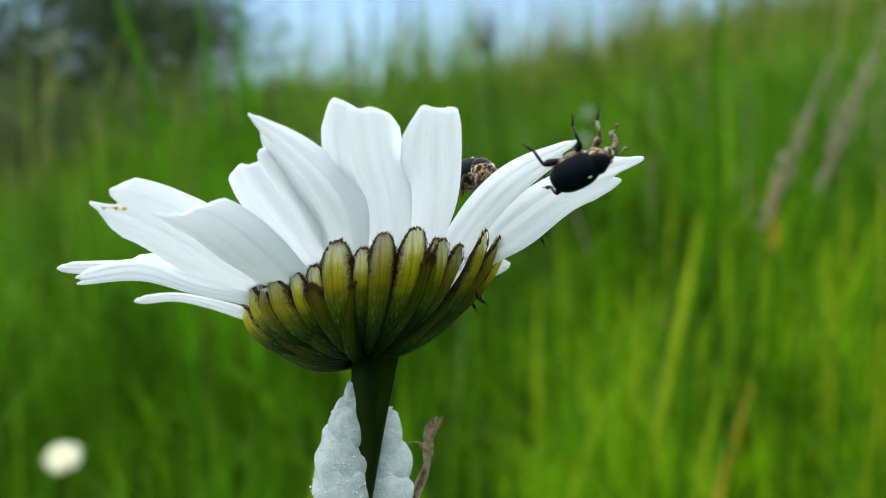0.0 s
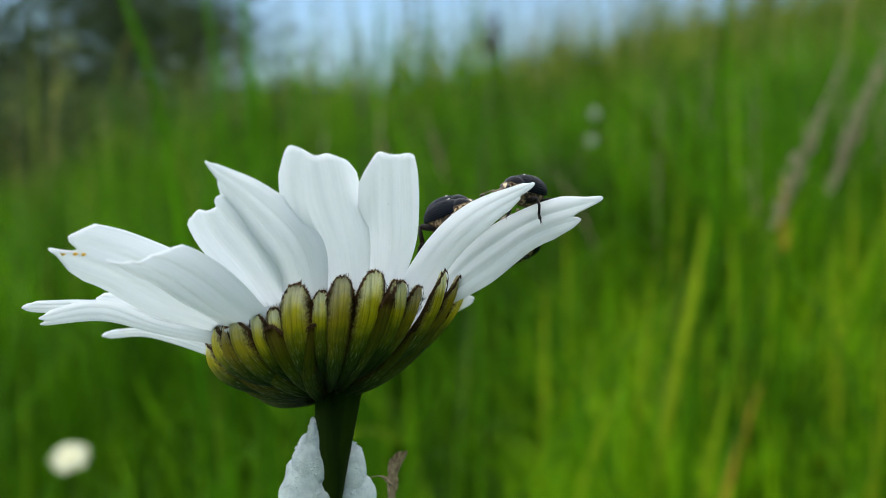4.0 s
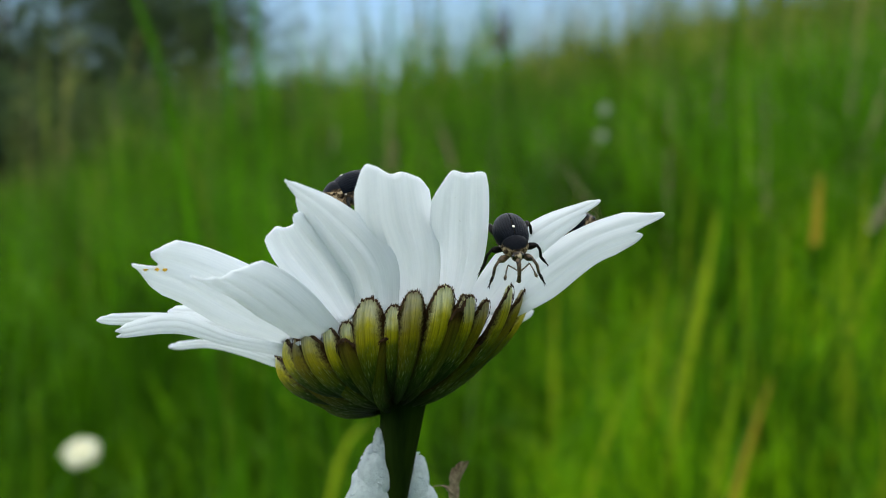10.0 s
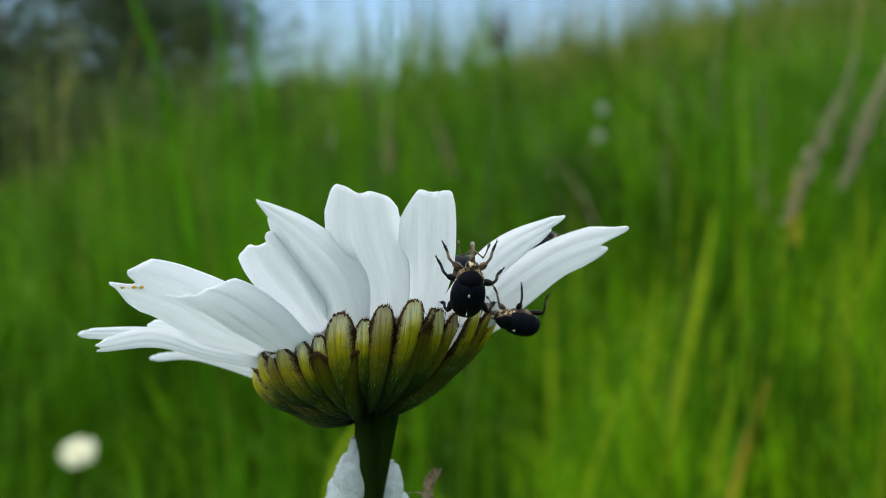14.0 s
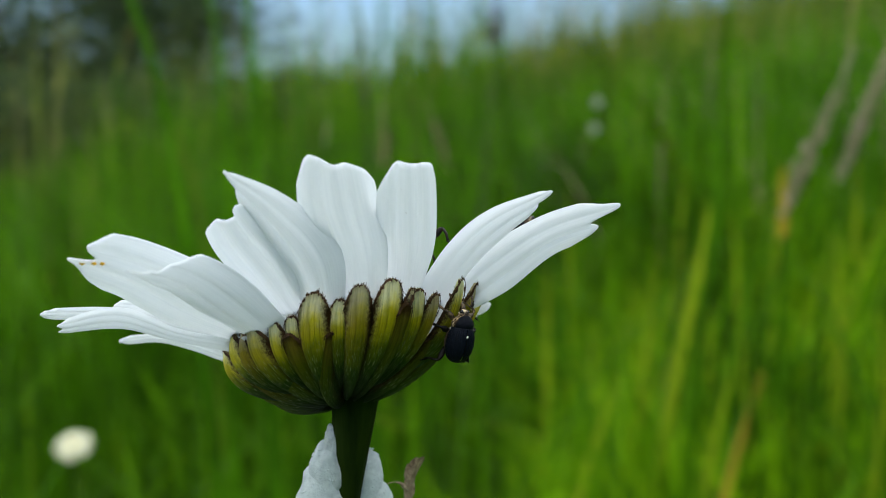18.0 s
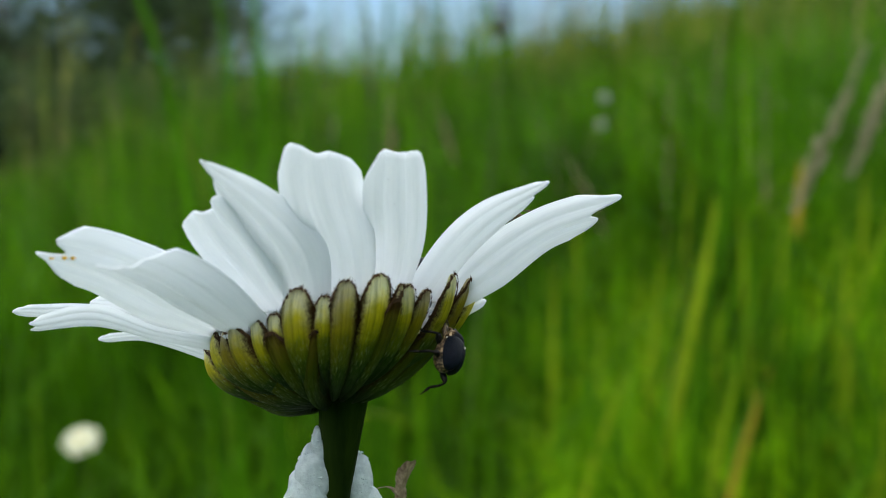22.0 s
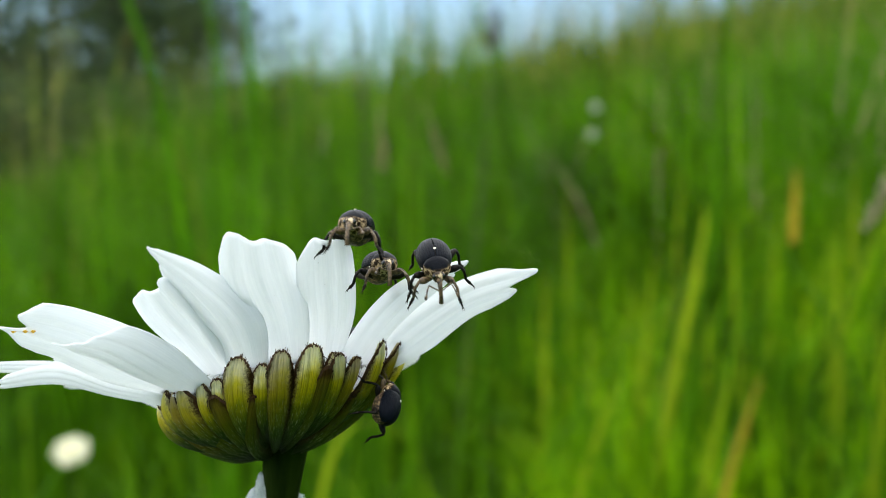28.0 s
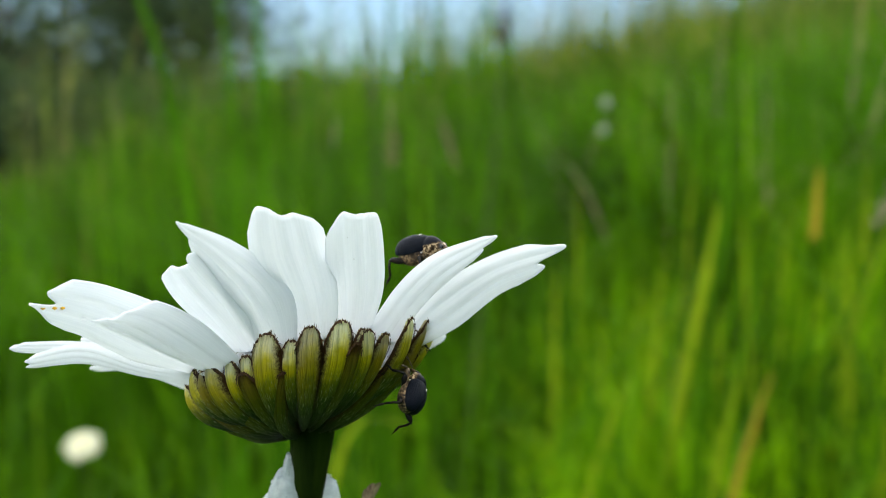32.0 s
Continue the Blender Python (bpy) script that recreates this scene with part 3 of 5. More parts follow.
def build_daisy():
    daisy = thing("oxeye_daisy", Matrix.Translation(BASE), "white oxeye daisy with half-raised petals on a green stem", "flower")
    # receptacle under the scales
    bm = sheet(lambda u, v: bowl(0.05 + v * 0.85, u * 2 * math.pi, -0.45) * MM, 40, 12)
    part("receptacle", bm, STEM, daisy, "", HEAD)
    dome = lambda u, v: Vector(((1 - v) * 4.4 * math.cos(2 * math.pi * u), (1 - v) * 4.4 * math.sin(2 * math.pi * u),
                                -2.3 + 2.2 * math.sin(v * math.pi / 2) + 0.18 * math.sin(60 * v) * math.cos(34 * math.pi * u))) * MM
    part("disc", sheet(dome, 68, 20), DISC, daisy, "yellow domed centre of tiny florets", HEAD)
    # scales of the far side, in even rings
    for k in range(9):
        az = 0.35 + 2.2 * (k + 0.5) / 9
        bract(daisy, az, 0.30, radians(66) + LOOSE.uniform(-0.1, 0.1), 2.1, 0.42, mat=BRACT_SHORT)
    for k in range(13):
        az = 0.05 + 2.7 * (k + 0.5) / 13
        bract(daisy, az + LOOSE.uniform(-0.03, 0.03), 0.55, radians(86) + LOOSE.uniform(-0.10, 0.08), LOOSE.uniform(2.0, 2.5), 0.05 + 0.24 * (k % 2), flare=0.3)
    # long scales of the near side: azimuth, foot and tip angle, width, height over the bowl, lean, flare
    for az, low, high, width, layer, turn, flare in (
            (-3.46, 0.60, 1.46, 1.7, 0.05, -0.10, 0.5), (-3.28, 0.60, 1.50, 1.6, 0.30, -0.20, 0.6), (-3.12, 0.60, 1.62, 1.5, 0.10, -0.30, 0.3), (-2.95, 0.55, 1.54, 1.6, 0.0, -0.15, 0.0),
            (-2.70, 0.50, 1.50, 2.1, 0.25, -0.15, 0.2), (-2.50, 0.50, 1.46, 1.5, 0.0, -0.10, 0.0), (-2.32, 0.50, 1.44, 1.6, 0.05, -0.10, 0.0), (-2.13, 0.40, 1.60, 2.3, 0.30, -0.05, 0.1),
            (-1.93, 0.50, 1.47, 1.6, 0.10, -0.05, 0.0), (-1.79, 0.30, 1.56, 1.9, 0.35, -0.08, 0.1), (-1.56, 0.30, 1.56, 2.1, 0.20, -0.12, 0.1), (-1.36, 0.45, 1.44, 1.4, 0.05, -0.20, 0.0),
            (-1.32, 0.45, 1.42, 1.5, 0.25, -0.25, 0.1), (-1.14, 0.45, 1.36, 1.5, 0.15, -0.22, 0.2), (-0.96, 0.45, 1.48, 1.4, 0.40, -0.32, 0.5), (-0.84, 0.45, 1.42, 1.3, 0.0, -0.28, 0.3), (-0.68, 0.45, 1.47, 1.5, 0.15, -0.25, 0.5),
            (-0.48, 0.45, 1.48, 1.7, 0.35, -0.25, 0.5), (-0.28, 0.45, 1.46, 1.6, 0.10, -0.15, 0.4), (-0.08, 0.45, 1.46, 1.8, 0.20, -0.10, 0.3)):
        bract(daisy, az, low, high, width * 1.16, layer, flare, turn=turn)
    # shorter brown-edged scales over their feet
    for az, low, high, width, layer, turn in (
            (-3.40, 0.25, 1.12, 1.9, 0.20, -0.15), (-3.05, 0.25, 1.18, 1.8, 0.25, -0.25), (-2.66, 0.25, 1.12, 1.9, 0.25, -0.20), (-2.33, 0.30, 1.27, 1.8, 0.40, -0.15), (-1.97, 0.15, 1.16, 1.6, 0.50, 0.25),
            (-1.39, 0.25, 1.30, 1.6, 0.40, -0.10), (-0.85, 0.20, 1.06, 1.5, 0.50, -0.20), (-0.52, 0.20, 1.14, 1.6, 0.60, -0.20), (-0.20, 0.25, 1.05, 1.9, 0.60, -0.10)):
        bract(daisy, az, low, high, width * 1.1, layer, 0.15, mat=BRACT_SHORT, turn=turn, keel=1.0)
    # ray florets
    W = daisy
    petal(W, ((-10.8, 1.4, -3.6), (-13.6, 2.5, -3.0), (-16.7, 4.0, -2.7), (-20.1, 5.7, -3.2)), (1.05, 0.92, 0.80, 0.76), (-0.2, -1, -0.3), ((0, 0.90), (0.3, 1), (0.7, 1), (1, 0.9)))
    petal(W, ((-9.4, -1.2, -2.1), (-13.8, -1.8, -0.7), (-18.6, -2.3, 0.1), (-23.5, -2.7, 0.3)), (1.77, 1.59, 1.34, 0.85), (-0.1, -1, -0.3), ((0, 0.93), (0.4, 1), (0.75, 1), (1, 0.95)))
    petal(W, ((-10.1, 0.0, -1.7), (-13.7, -0.5, -0.4), (-16.2, -1.0, 0.3), (-18.5, -1.2, 0.7)), (1.54, 1.84, 1.76, 0.74), (-0.1, -1, 0), ((0, 0.93), (0.4, 1), (0.75, 1), (1, 0.95)))
    petal(W, ((-9.1, -4.0, -1.9), (-13.1, -4.6, -1.0), (-17.0, -5.2, 0.3), (-21.3, -5.6, -0.3)), (1.05, 1.02, 1.54, 0.87), (-0.1, -1, -0.3), ((0, 0.93), (0.35, 1), (0.6, 0.97), (0.85, 1.0), (1, 0.96)), rolled=(0.1, 0))
    petal(W, ((-8.4, -4.4, -0.3), (-11.2, -7.0, 1.9), (-14.4, -9.6, 4.15), (-17.1, -12.0, 5.5)), (3.4, 5.4, 5.15, 4.4), (-0.45, -1, 0),
                    ((0, 0.92), (0.1, 0.99), (0.25, 1.03), (0.36, 1.01), (0.43, 0.95), (0.5, 1.01), (0.58, 1.09), (0.72, 1.0), (0.88, 0.88), (1, 0.76)), rolled=(0.05, 0.0), specks=((0.46, 0.945), (0.49, 0.955), (0.57, 0.93)))
    petal(W, ((-6.3, -6.9, -0.1), (-8.1, -9.8, 2.0), (-10.2, -12.6, 4.1), (-12.0, -15.0, 5.1)), (4.26, 4.17, 3.60, 2.33), (-0.4, -1, 0),
          ((0, 0.70), (0.2, 0.83), (0.45, 0.92), (0.65, 0.97), (0.8, 1.03), (0.92, 1.12), (1, 1.07)), rolled=(0.14, 0.0))
    petal(W, ((-4.2, -6.7, 1.2), (-5.4, -8.7, 3.8), (-7.0, -10.3, 6.3), (-7.9, -11.6, 8.1)), (-3.0, -4.36, -4.44, -3.47), (-0.3, -1, 0),
          ((0, 0.86), (0.12, 0.95), (0.35, 1.0), (0.55, 0.98), (0.68, 0.97), (0.76, 1.06), (0.88, 1.08), (1, 1.0)), rolled=(0.0, 0.0))
    petal(W, ((-1.85, -8.0, 1.9), (-2.55, -9.8, 5.2), (-4.9, -11.5, 8.3), (-7.5, -13.0, 10.7)), (-2.99, -4.1, -2.9, -0.75), (-0.15, -1, 0), ((0, 0.84), (0.2, 0.90), (0.3, 0.91), (0.5, 1.0), (0.75, 1.03), (1, 0.97)), rolled=(0.0, 0.14))
    petal(W, ((0.6, -7.2, 2.2), (0.3, -8.9, 5.4), (-0.5, -10.5, 8.6), (-0.8, -12.0, 11.8)), (-3.6, -4.8, -5.3, -4.6), (0.05, -1, 0),
          ((0, 0.86), (0.09, 1.01), (0.19, 1.06), (0.36, 1.015), (0.52, 0.98), (0.76, 0.955), (0.9, 0.90), (1, 0.78)), rolled=(0.03, 0.14))
    petal(W, ((3.4, -4.6, 1.9), (3.9, -7.2, 5.5), (4.0, -9.6, 8.5), (4.1, -11.8, 11.7)), (-2.41, -3.83, -4.11, -3.55), (0.15, -1, 0),
          ((0, 0.80), (0.12, 0.93), (0.25, 1.0), (0.5, 1.0), (0.68, 0.975), (0.8, 0.985), (0.95, 0.95), (1, 0.85)), rolled=(0.03, 0.03))
    petal(W, ((5.5, -4.4, 1.6), (7.8, -5.3, 4.85), (10.3, -6.1, 7.2), (13.8, -6.9, 9.25)), (-2.60, -2.50, -2.10, -0.80), (0.35, -1, 0),
          ((0, 0.97), (0.3, 1.03), (0.55, 1.02), (0.7, 0.93), (0.85, 0.92), (1, 0.84)), rolled=(0.16, 0.0))
    petal(W, ((7.4, -2.5, 0.9), (10.3, -2.7, 3.35), (14.3, -2.8, 6.1), (18.8, -2.8, 7.6)), (-1.86, -3.55, -3.1, -2.9), (0.3, -1, -0.1),
          ((0, 0.86), (0.12, 0.96), (0.24, 1.05), (0.36, 1.06), (0.45, 0.95), (0.53, 0.89), (0.68, 0.93), (0.82, 0.88), (1, 0.76)), rolled=(0.10, 0.0))
    petal(W, ((5.2, 1.0, -0.9), (6.8, 1.8, -0.8), (8.4, 2.8, -0.5), (10.2, 4.5, 0.0)), (-1.6, -1.6, -1.4, -0.9), (0.3, -1, -0.2), ((0, 0.92), (0.4, 1), (0.75, 1), (1, 0.93)))
    # withered leaf behind the stem
    for pts, widths, fold in (
            (((4.6, 1.0, -11.8), (4.2, 1.2, -12.7), (3.7, 1.4, -14.2), (3.2, 1.5, -17.5), (-1.0, -0.3, -25.0)), (0.7, 1.3, 1.0, 0.9, 0.6, 0.9, 0.4), 0.5),
            (((3.7, 1.4, -12.4), (3.6, 1.6, -13.4), (3.9, 1.5, -14.6), (3.3, 1.5, -16.4), (-0.8, -0.2, -24.0)), (0.2, 0.6, 0.7, 0.5, 0.3), 0.6),
            (((2.0, 0.9, -13.9), (2.7, 1.0, -13.8), (3.4, 1.2, -14.3), (3.5, 1.5, -16.0), (-0.9, -0.2, -24.5)), (0.2, 0.4, 0.5, 0.5, 0.3), 0.5)):
        part("withered_leaf", ribbon([Vector(p) * MM for p in pts], [w * MM for w in widths], (0.9, 0.4, 0), fold), WITHERED, daisy, "dry curled brown leaf", CENTRE)
    # stem
    top = CENTRE @ (Vector((-0.25, -0.9, -6.4)) * MM)
    neck = CENTRE @ (Vector((-0.63, -0.8, -9.66)) * MM)
    low = CENTRE @ (Vector((-1.14, -0.6, -13.1)) * MM)
    mid = low + Vector((-0.035, 0.004, -0.21))
    pts = [bezier(low, mid, Vector((0, 0, 0)), v / 10) for v in range(11)]
    bm = tube([top + (top - neck) * 0.3, top, neck, *pts], [0.0023, 0.0018, 0.00155, *[0.0014] * 11], 14)
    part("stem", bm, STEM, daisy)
    return daisy


def sway_of(table, t):
    """The plant's pose at t, between the rows of its table."""
    for (a, m), (b, n) in zip(table, table[1:]):
        if a <= t <= b:
            s = (t - a) / (b - a)
            return Matrix.LocRotScale(m.translation.lerp(n.translation, s), m.to_quaternion().slerp(n.to_quaternion(), s), None)
    return table[-1][1]


# ---- froth on the stem ----
def lump(bm, centre, radii, seed, rough=0.12, detail=4):
    made = bmesh.ops.create_icosphere(bm, subdivisions=detail, radius=1.0)
    for v in made["verts"]:
        d = v.co.copy()
        k = 1 + rough * noise.noise(d * 1.7 + Vector((seed, 0, 0))) * 2 + rough * 0.35 * noise.noise(d * 6.0 + Vector((0, seed, 0)))
        v.co = Vector(centre) + Vector((d.x * radii[0], d.y * radii[1], d.z * radii[2])) * k


def build_froth(m):
    """White spittle froth clinging to the stem below the head (mm from the head's centre): lumps joined into two lobes, with bubbles in their skin."""
    froth = thing("spittle_froth", m, "white bubbly spittle froth clinging to the daisy stem", "froth")
    rng = random.Random(21)
    lobes = ((((-2.9, -1.3, -14.6), (1.9, 1.4, 3.0)), ((-3.0, -1.3, -16.6), (2.3, 1.5, 2.6)), ((-2.5, -1.3, -12.2), (1.35, 1.2, 2.3)), ((-2.05, -1.2, -10.2), (0.65, 0.8, 1.7))),
             (((0.7, 0.5, -13.2), (1.05, 0.9, 2.4)), ((0.8, 0.6, -15.6), (1.6, 1.0, 2.4)), ((0.9, 0.3, -17.6), (1.7, 1.1, 1.9))))
    for lobe, lumps in enumerate(lobes):
        bm, skin = bmesh.new(), bmesh.new()
        for k, (centre, radii) in enumerate(lumps):
            lump(bm, Vector(centre) * MM, [r * MM for r in radii], lobe * 7 + k + 2.0, 0.10)
            for _ in range(150):
                d = Vector((rng.gauss(0, 1), rng.gauss(0, 1) - 0.8, rng.gauss(0, 1))).normalized()
                p = Vector(centre) + Vector((d.x * radii[0], d.y * radii[1], d.z * radii[2])) * 0.98
                inside = any(sum(((p[i] - c[i]) / r[i]) ** 2 for i in range(3)) < 0.92 for c, r in lumps)
                if not inside:
                    r = 0.03 + 0.08 * rng.random() ** 2
                    bmesh.ops.create_icosphere(skin, subdivisions=2, radius=r * MM, matrix=Matrix.Translation(p * MM))
        body = part("froth_lobe", bm, FOAM, froth)
        tagged(part("bubble_film", skin, BUBBLE, body), kind="stuff")
    return froth


# ---- weevils ----
def ellipsoid(centre, radii, sub=3, squeeze=0.0):
    bm = bmesh.new()
    made = bmesh.ops.create_icosphere(bm, subdivisions=sub, radius=1.0)
    for v in made["verts"]:
        c = v.co
        k = 1 - squeeze * max(0, c.x)
        v.co = Vector((centre[0] + c.x * radii[0], centre[1] + c.y * radii[1] * k, centre[2] + c.z * radii[2] * k)) * MM
    return bm


def mirrored(points, side):
    return [Vector((x, y * side, z)) * MM for x, y, z in points]


LEGS = {"front": ((1.55, 0.45, -0.90), (2.35, 1.30, -0.80), (2.65, 1.70, -2.00), (3.08, 2.00, -2.55)),
        "middle": ((0.45, 0.60, -1.10), (0.85, 1.85, -0.75), (0.90, 2.25, -2.00), (1.20, 2.65, -2.50)),
        "hind": ((-0.70, 0.65, -1.05), (-2.05, 1.60, -0.45), (-2.25, 1.85, -1.85), (-2.65, 2.15, -2.45))}


def weevil(label):
    """A small weevil, head towards +x, its middle at the origin."""
    w = thing("weevil", pose(0, 0, 0), label, "beetle", "weevils on the daisy")
    body = part("abdomen", ellipsoid((-0.22, 0, -0.42), (1.80, 1.22, 1.12)), SCALES, w, "mottled tan and brown scaly underside")
    for side in (1, -1):
        def shell(u, v, side=side):
            th, phi = math.pi * (0.03 + 0.94 * u), radians(89 - 100 * v)
            groove = 1 - 0.030 * max(0, math.cos(v * 2 * math.pi * 10)) ** 3 * math.sin(th)
            grain = 1 + 0.007 * math.sin(u * 150) * math.sin(v * 126)
            blunt = math.sin(th) ** (0.62 if th < 1.57 else 0.80)
            return Vector((-0.28 + 1.82 * math.cos(th), side * (0.012 + 1.36 * blunt * math.cos(phi) * groove * grain),
                           -0.05 + 1.22 * blunt * math.sin(phi) * groove * grain)) * MM
        part("wing_case", sheet(shell, 44, 60), SHELL, w, "ridged black wing case")
    bm = ellipsoid((0.55, 0.02, 1.10), (0.16, 0.11, 0.05), 2)
    part("scale_spot", bm, CREAM, w, "small white spot of scales")
    for side in (1, -1):
        part("scale_spot", ellipsoid((0.95, side * 1.08, -0.34), (0.10, 0.05, 0.06), 2), CREAM, w, "small white spot of scales")
    part("pronotum", ellipsoid((1.52, 0, -0.12), (1.02, 1.08, 0.96), 3, 0.34), PRONOTUM, w, "black shield with tan scaly sides")
    head = part("head", ellipsoid((2.36, 0, -0.34), (0.46, 0.50, 0.50)), HEADMAT, w, "tan scaly head")
    for side in (1, -1):
        part("eye", ellipsoid((2.58, side * 0.34, -0.24), (0.19, 0.16, 0.24), 2), EYE_MAT, head, "glossy black eye")
    snout = tube(mirrored([(2.62, 0, -0.40), (2.98, 0, -0.62), (3.24, 0, -1.04), (3.34, 0, -1.60), (3.26, 0, -2.12)], 1), [r * MM for r in (0.24, 0.19, 0.16, 0.15, 0.19)], 10)
    part("snout", snout, LIMB_TAN, head, "long down-curved brown snout")
    for side in (1, -1):
        bm = tube(mirrored([(3.38, 0.14, -1.00), (3.04, 0.70, -0.75), (2.96, 0.82, -0.70)], side), [0.05 * MM, 0.06 * MM, 0.075 * MM], 6)
        tube_into(bm, mirrored([(2.96, 0.82, -0.70), (3.33, 1.02, -0.95), (3.60, 1.12, -1.15)], side), [0.05 * MM, 0.055 * MM, 0.06 * MM], 6)
        tube_into(bm, mirrored([(3.58, 1.11, -1.13), (3.70, 1.16, -1.22), (3.84, 1.21, -1.32), (3.92, 1.24, -1.38)], side), [0.06 * MM, 0.12 * MM, 0.11 * MM, 0.03 * MM], 7)
        part("antenna", bm, LIMB_TAN, head, "elbowed clubbed antenna")
    for name, (hip, knee, ankle, toe) in LEGS.items():
        for side in (1, -1):
            h, k, a, e = mirrored((hip, knee, ankle, toe), side)
            mat = LIMB_TAN if name == "front" else LIMB
            zero = Vector((0, 0, 0))
            leg = part("leg", tube([zero, (k - h) * 0.3, (k - h) * 0.65, (k - h) * 0.93, k - h], [r * MM for r in (0.15, 0.22, 0.30, 0.20, 0.11)], 9), mat, w, "", Matrix.Translation(h))
            bow = Vector((0, side * 0.10, 0.10)) * MM
            part("shin", tube([k - h, (k - h).lerp(a - h, 0.5) + bow, a - h], [r * MM for r in (0.11, 0.12, 0.12)], 8), mat, leg)
            foot = [(a - h).lerp(e - h, s) for s in (0, 0.18, 0.34, 0.40, 0.58, 0.66, 0.86, 1.0)]
            bm = tube(foot, [r * MM for r in (0.08, 0.12, 0.13, 0.08, 0.16, 0.08, 0.08, 0.05)], 7)
            d = (e - a).normalized()
            for turn in (-0.5, 0.5):
                c = Matrix.Rotation(turn, 3, Vector((0, 0, 1))) @ d
                tube_into(bm, [e - h, e - h + c * 0.16 * MM, e - h + c * 0.26 * MM - Vector((0, 0, 0.10 * MM))], [0.045 * MM, 0.035 * MM, 0.008 * MM], 5)
            part("foot", bm, LIMB, leg)
    return w


# ---- single plants in the meadow behind ----
def ribbon(points, widths, facing=(1, 0, 0), fold=0.2):
    """A folded blade through points."""
    pts = [Vector(p) for p in points]
    n = 14

    def at(v):
        s = v * (len(pts) - 1)
        i = min(int(s), len(pts) - 2)
        f = s - i
        p0, p1, p2, p3 = pts[max(i - 1, 0)], pts[i], pts[i + 1], pts[min(i + 2, len(pts) - 1)]
        return 0.5 * ((2 * p1) + (p2 - p0) * f + (2 * p0 - 5 * p1 + 4 * p2 - p3) * f * f + (3 * p1 - p0 - 3 * p2 + p3) * f ** 3)

    def surface(u, v):
        s = 2 * u - 1
        k = v * (len(widths) - 1)
        i = min(int(k), len(widths) - 2)
        w = widths[i] + (widths[i + 1] - widths[i]) * (k - i)
        return at(v) + Vector(facing) * s * w / 2 + Vector((0, 1, 0)) * abs(s) * w * fold
    return sheet(surface, 4, n)


def single_blade(name, mat, foot, mid, tip, width, label, facing=(1, 0, 0), withered_from=0.0):
    """One tall blade of grass, foot to tip; mid is where it passes half-way; it may be withered in its upper part."""
    x, y = foot
    z = ground_z(x, y)
    t = thing(name, pose(x, y, z), label, "grass", "single grasses behind the daisy")
    o = Vector((x, y, z))
    a, b, c = Vector((0, 0, -0.01)), Vector(mid) - o, Vector(tip) - o
    if withered_from:
        p = bezier(a, b * 2 - (a + c) / 2, c, withered_from)
        part("sheath", ribbon([a, p * 0.5, p], [width * 0.5, width * 0.6, width * 0.7], facing), GRASS, t, "green lower part of the blade")
        a, b = p + Vector((0, 0.001, -0.004)), p.lerp(c, 0.5)
    part("blade", ribbon([a, b, c], [width, width * 1.0, width * 0.7, width * 0.12], facing), mat, t)
    return t


def seed_stalk(foot, tip, bend, mat, head_mat, head_len, head_r, label, thick=0.0011, seed=1):
    """A grass stalk with a seed head at its top."""
    rng = random.Random(seed)
    x, y = foot
    z = ground_z(x, y)
    t = thing("grass_stalk", pose(x, y, z), label, "grass", "seed stalks behind the daisy")
    o = Vector((x, y, z))
    end = Vector(tip) - o
    mid = end * 0.5 + Vector(bend)
    pts = [bezier(Vector((0, 0, -0.01)), mid, end, k / 10) for k in range(11)]
    part("stalk", tube(pts, [thick * (1.3 - 0.06 * k) for k in range(11)], 7), mat, t)
    bm = bmesh.new()
    d = (pts[-1] - pts[-2]).normalized()
    count = int(head_len / 0.0009)
    for k in range(count):
        s = k / count
        p = end - d * head_len * (1 - s)
        a = rng.uniform(0, 2 * math.pi)
        r = head_r * (0.35 + math.sin(min(1, s * 1.15 + 0.1) * math.pi) * 0.8)
        out = Vector((math.cos(a), math.sin(a), 0.9)).normalized()
        tube_into(bm, [p, p + out * r * 0.6, p + out * r * 1.2], [0.0004, 0.0008, 0.0002], 4)
    part("seed_head", bm, head_mat, t)
    return t


def small_daisy(x, y, z_top, tilt):
    z = ground_z(x, y)
    t = thing("distant_daisy", pose(x, y, z), "pale oxeye daisy deep in the grass behind", "flower")
    part("stem", tube([(0.02, 0, -0.01), (0.008, 0, (z_top - z) * 0.5), (0, 0, z_top - z - 0.004)], [0.0013] * 3, 7), STEM, t)
    m = Matrix.Translation((0, 0, z_top - z)) @ Euler((radians(tilt), 0, 0)).to_matrix().to_4x4()
    part("disc", sheet(lambda u, v: Vector(((1 - v) * 0.0032 * math.cos(6.2832 * u), (1 - v) * 0.0032 * math.sin(6.2832 * u), 0.001 * math.sin(v * 1.57))), 20, 6), DISC, t, "", m)
    rng = random.Random(5)
    for k in range(17):
        a = 2 * math.pi * k / 17 + rng.uniform(-0.08, 0.08)
        length = rng.uniform(0.0105, 0.0125)

        def ray(u, v, a=a, length=length):
            s = 2 * u - 1
            r = 0.0025 + v * (length + 0.005) * (1 - 0.2 * s * s)
            c = s * 0.0023 * (0.6 + 0.4 * math.sin(min(1, v * 1.6) * 1.57))
            return Vector((r * math.cos(a) - c * math.sin(a), r * math.sin(a) + c * math.cos(a), 0.001 - 0.004 * v * v))
        part("petal", sheet(ray, 4, 6), BLOSSOM, t, "", m)
    return t


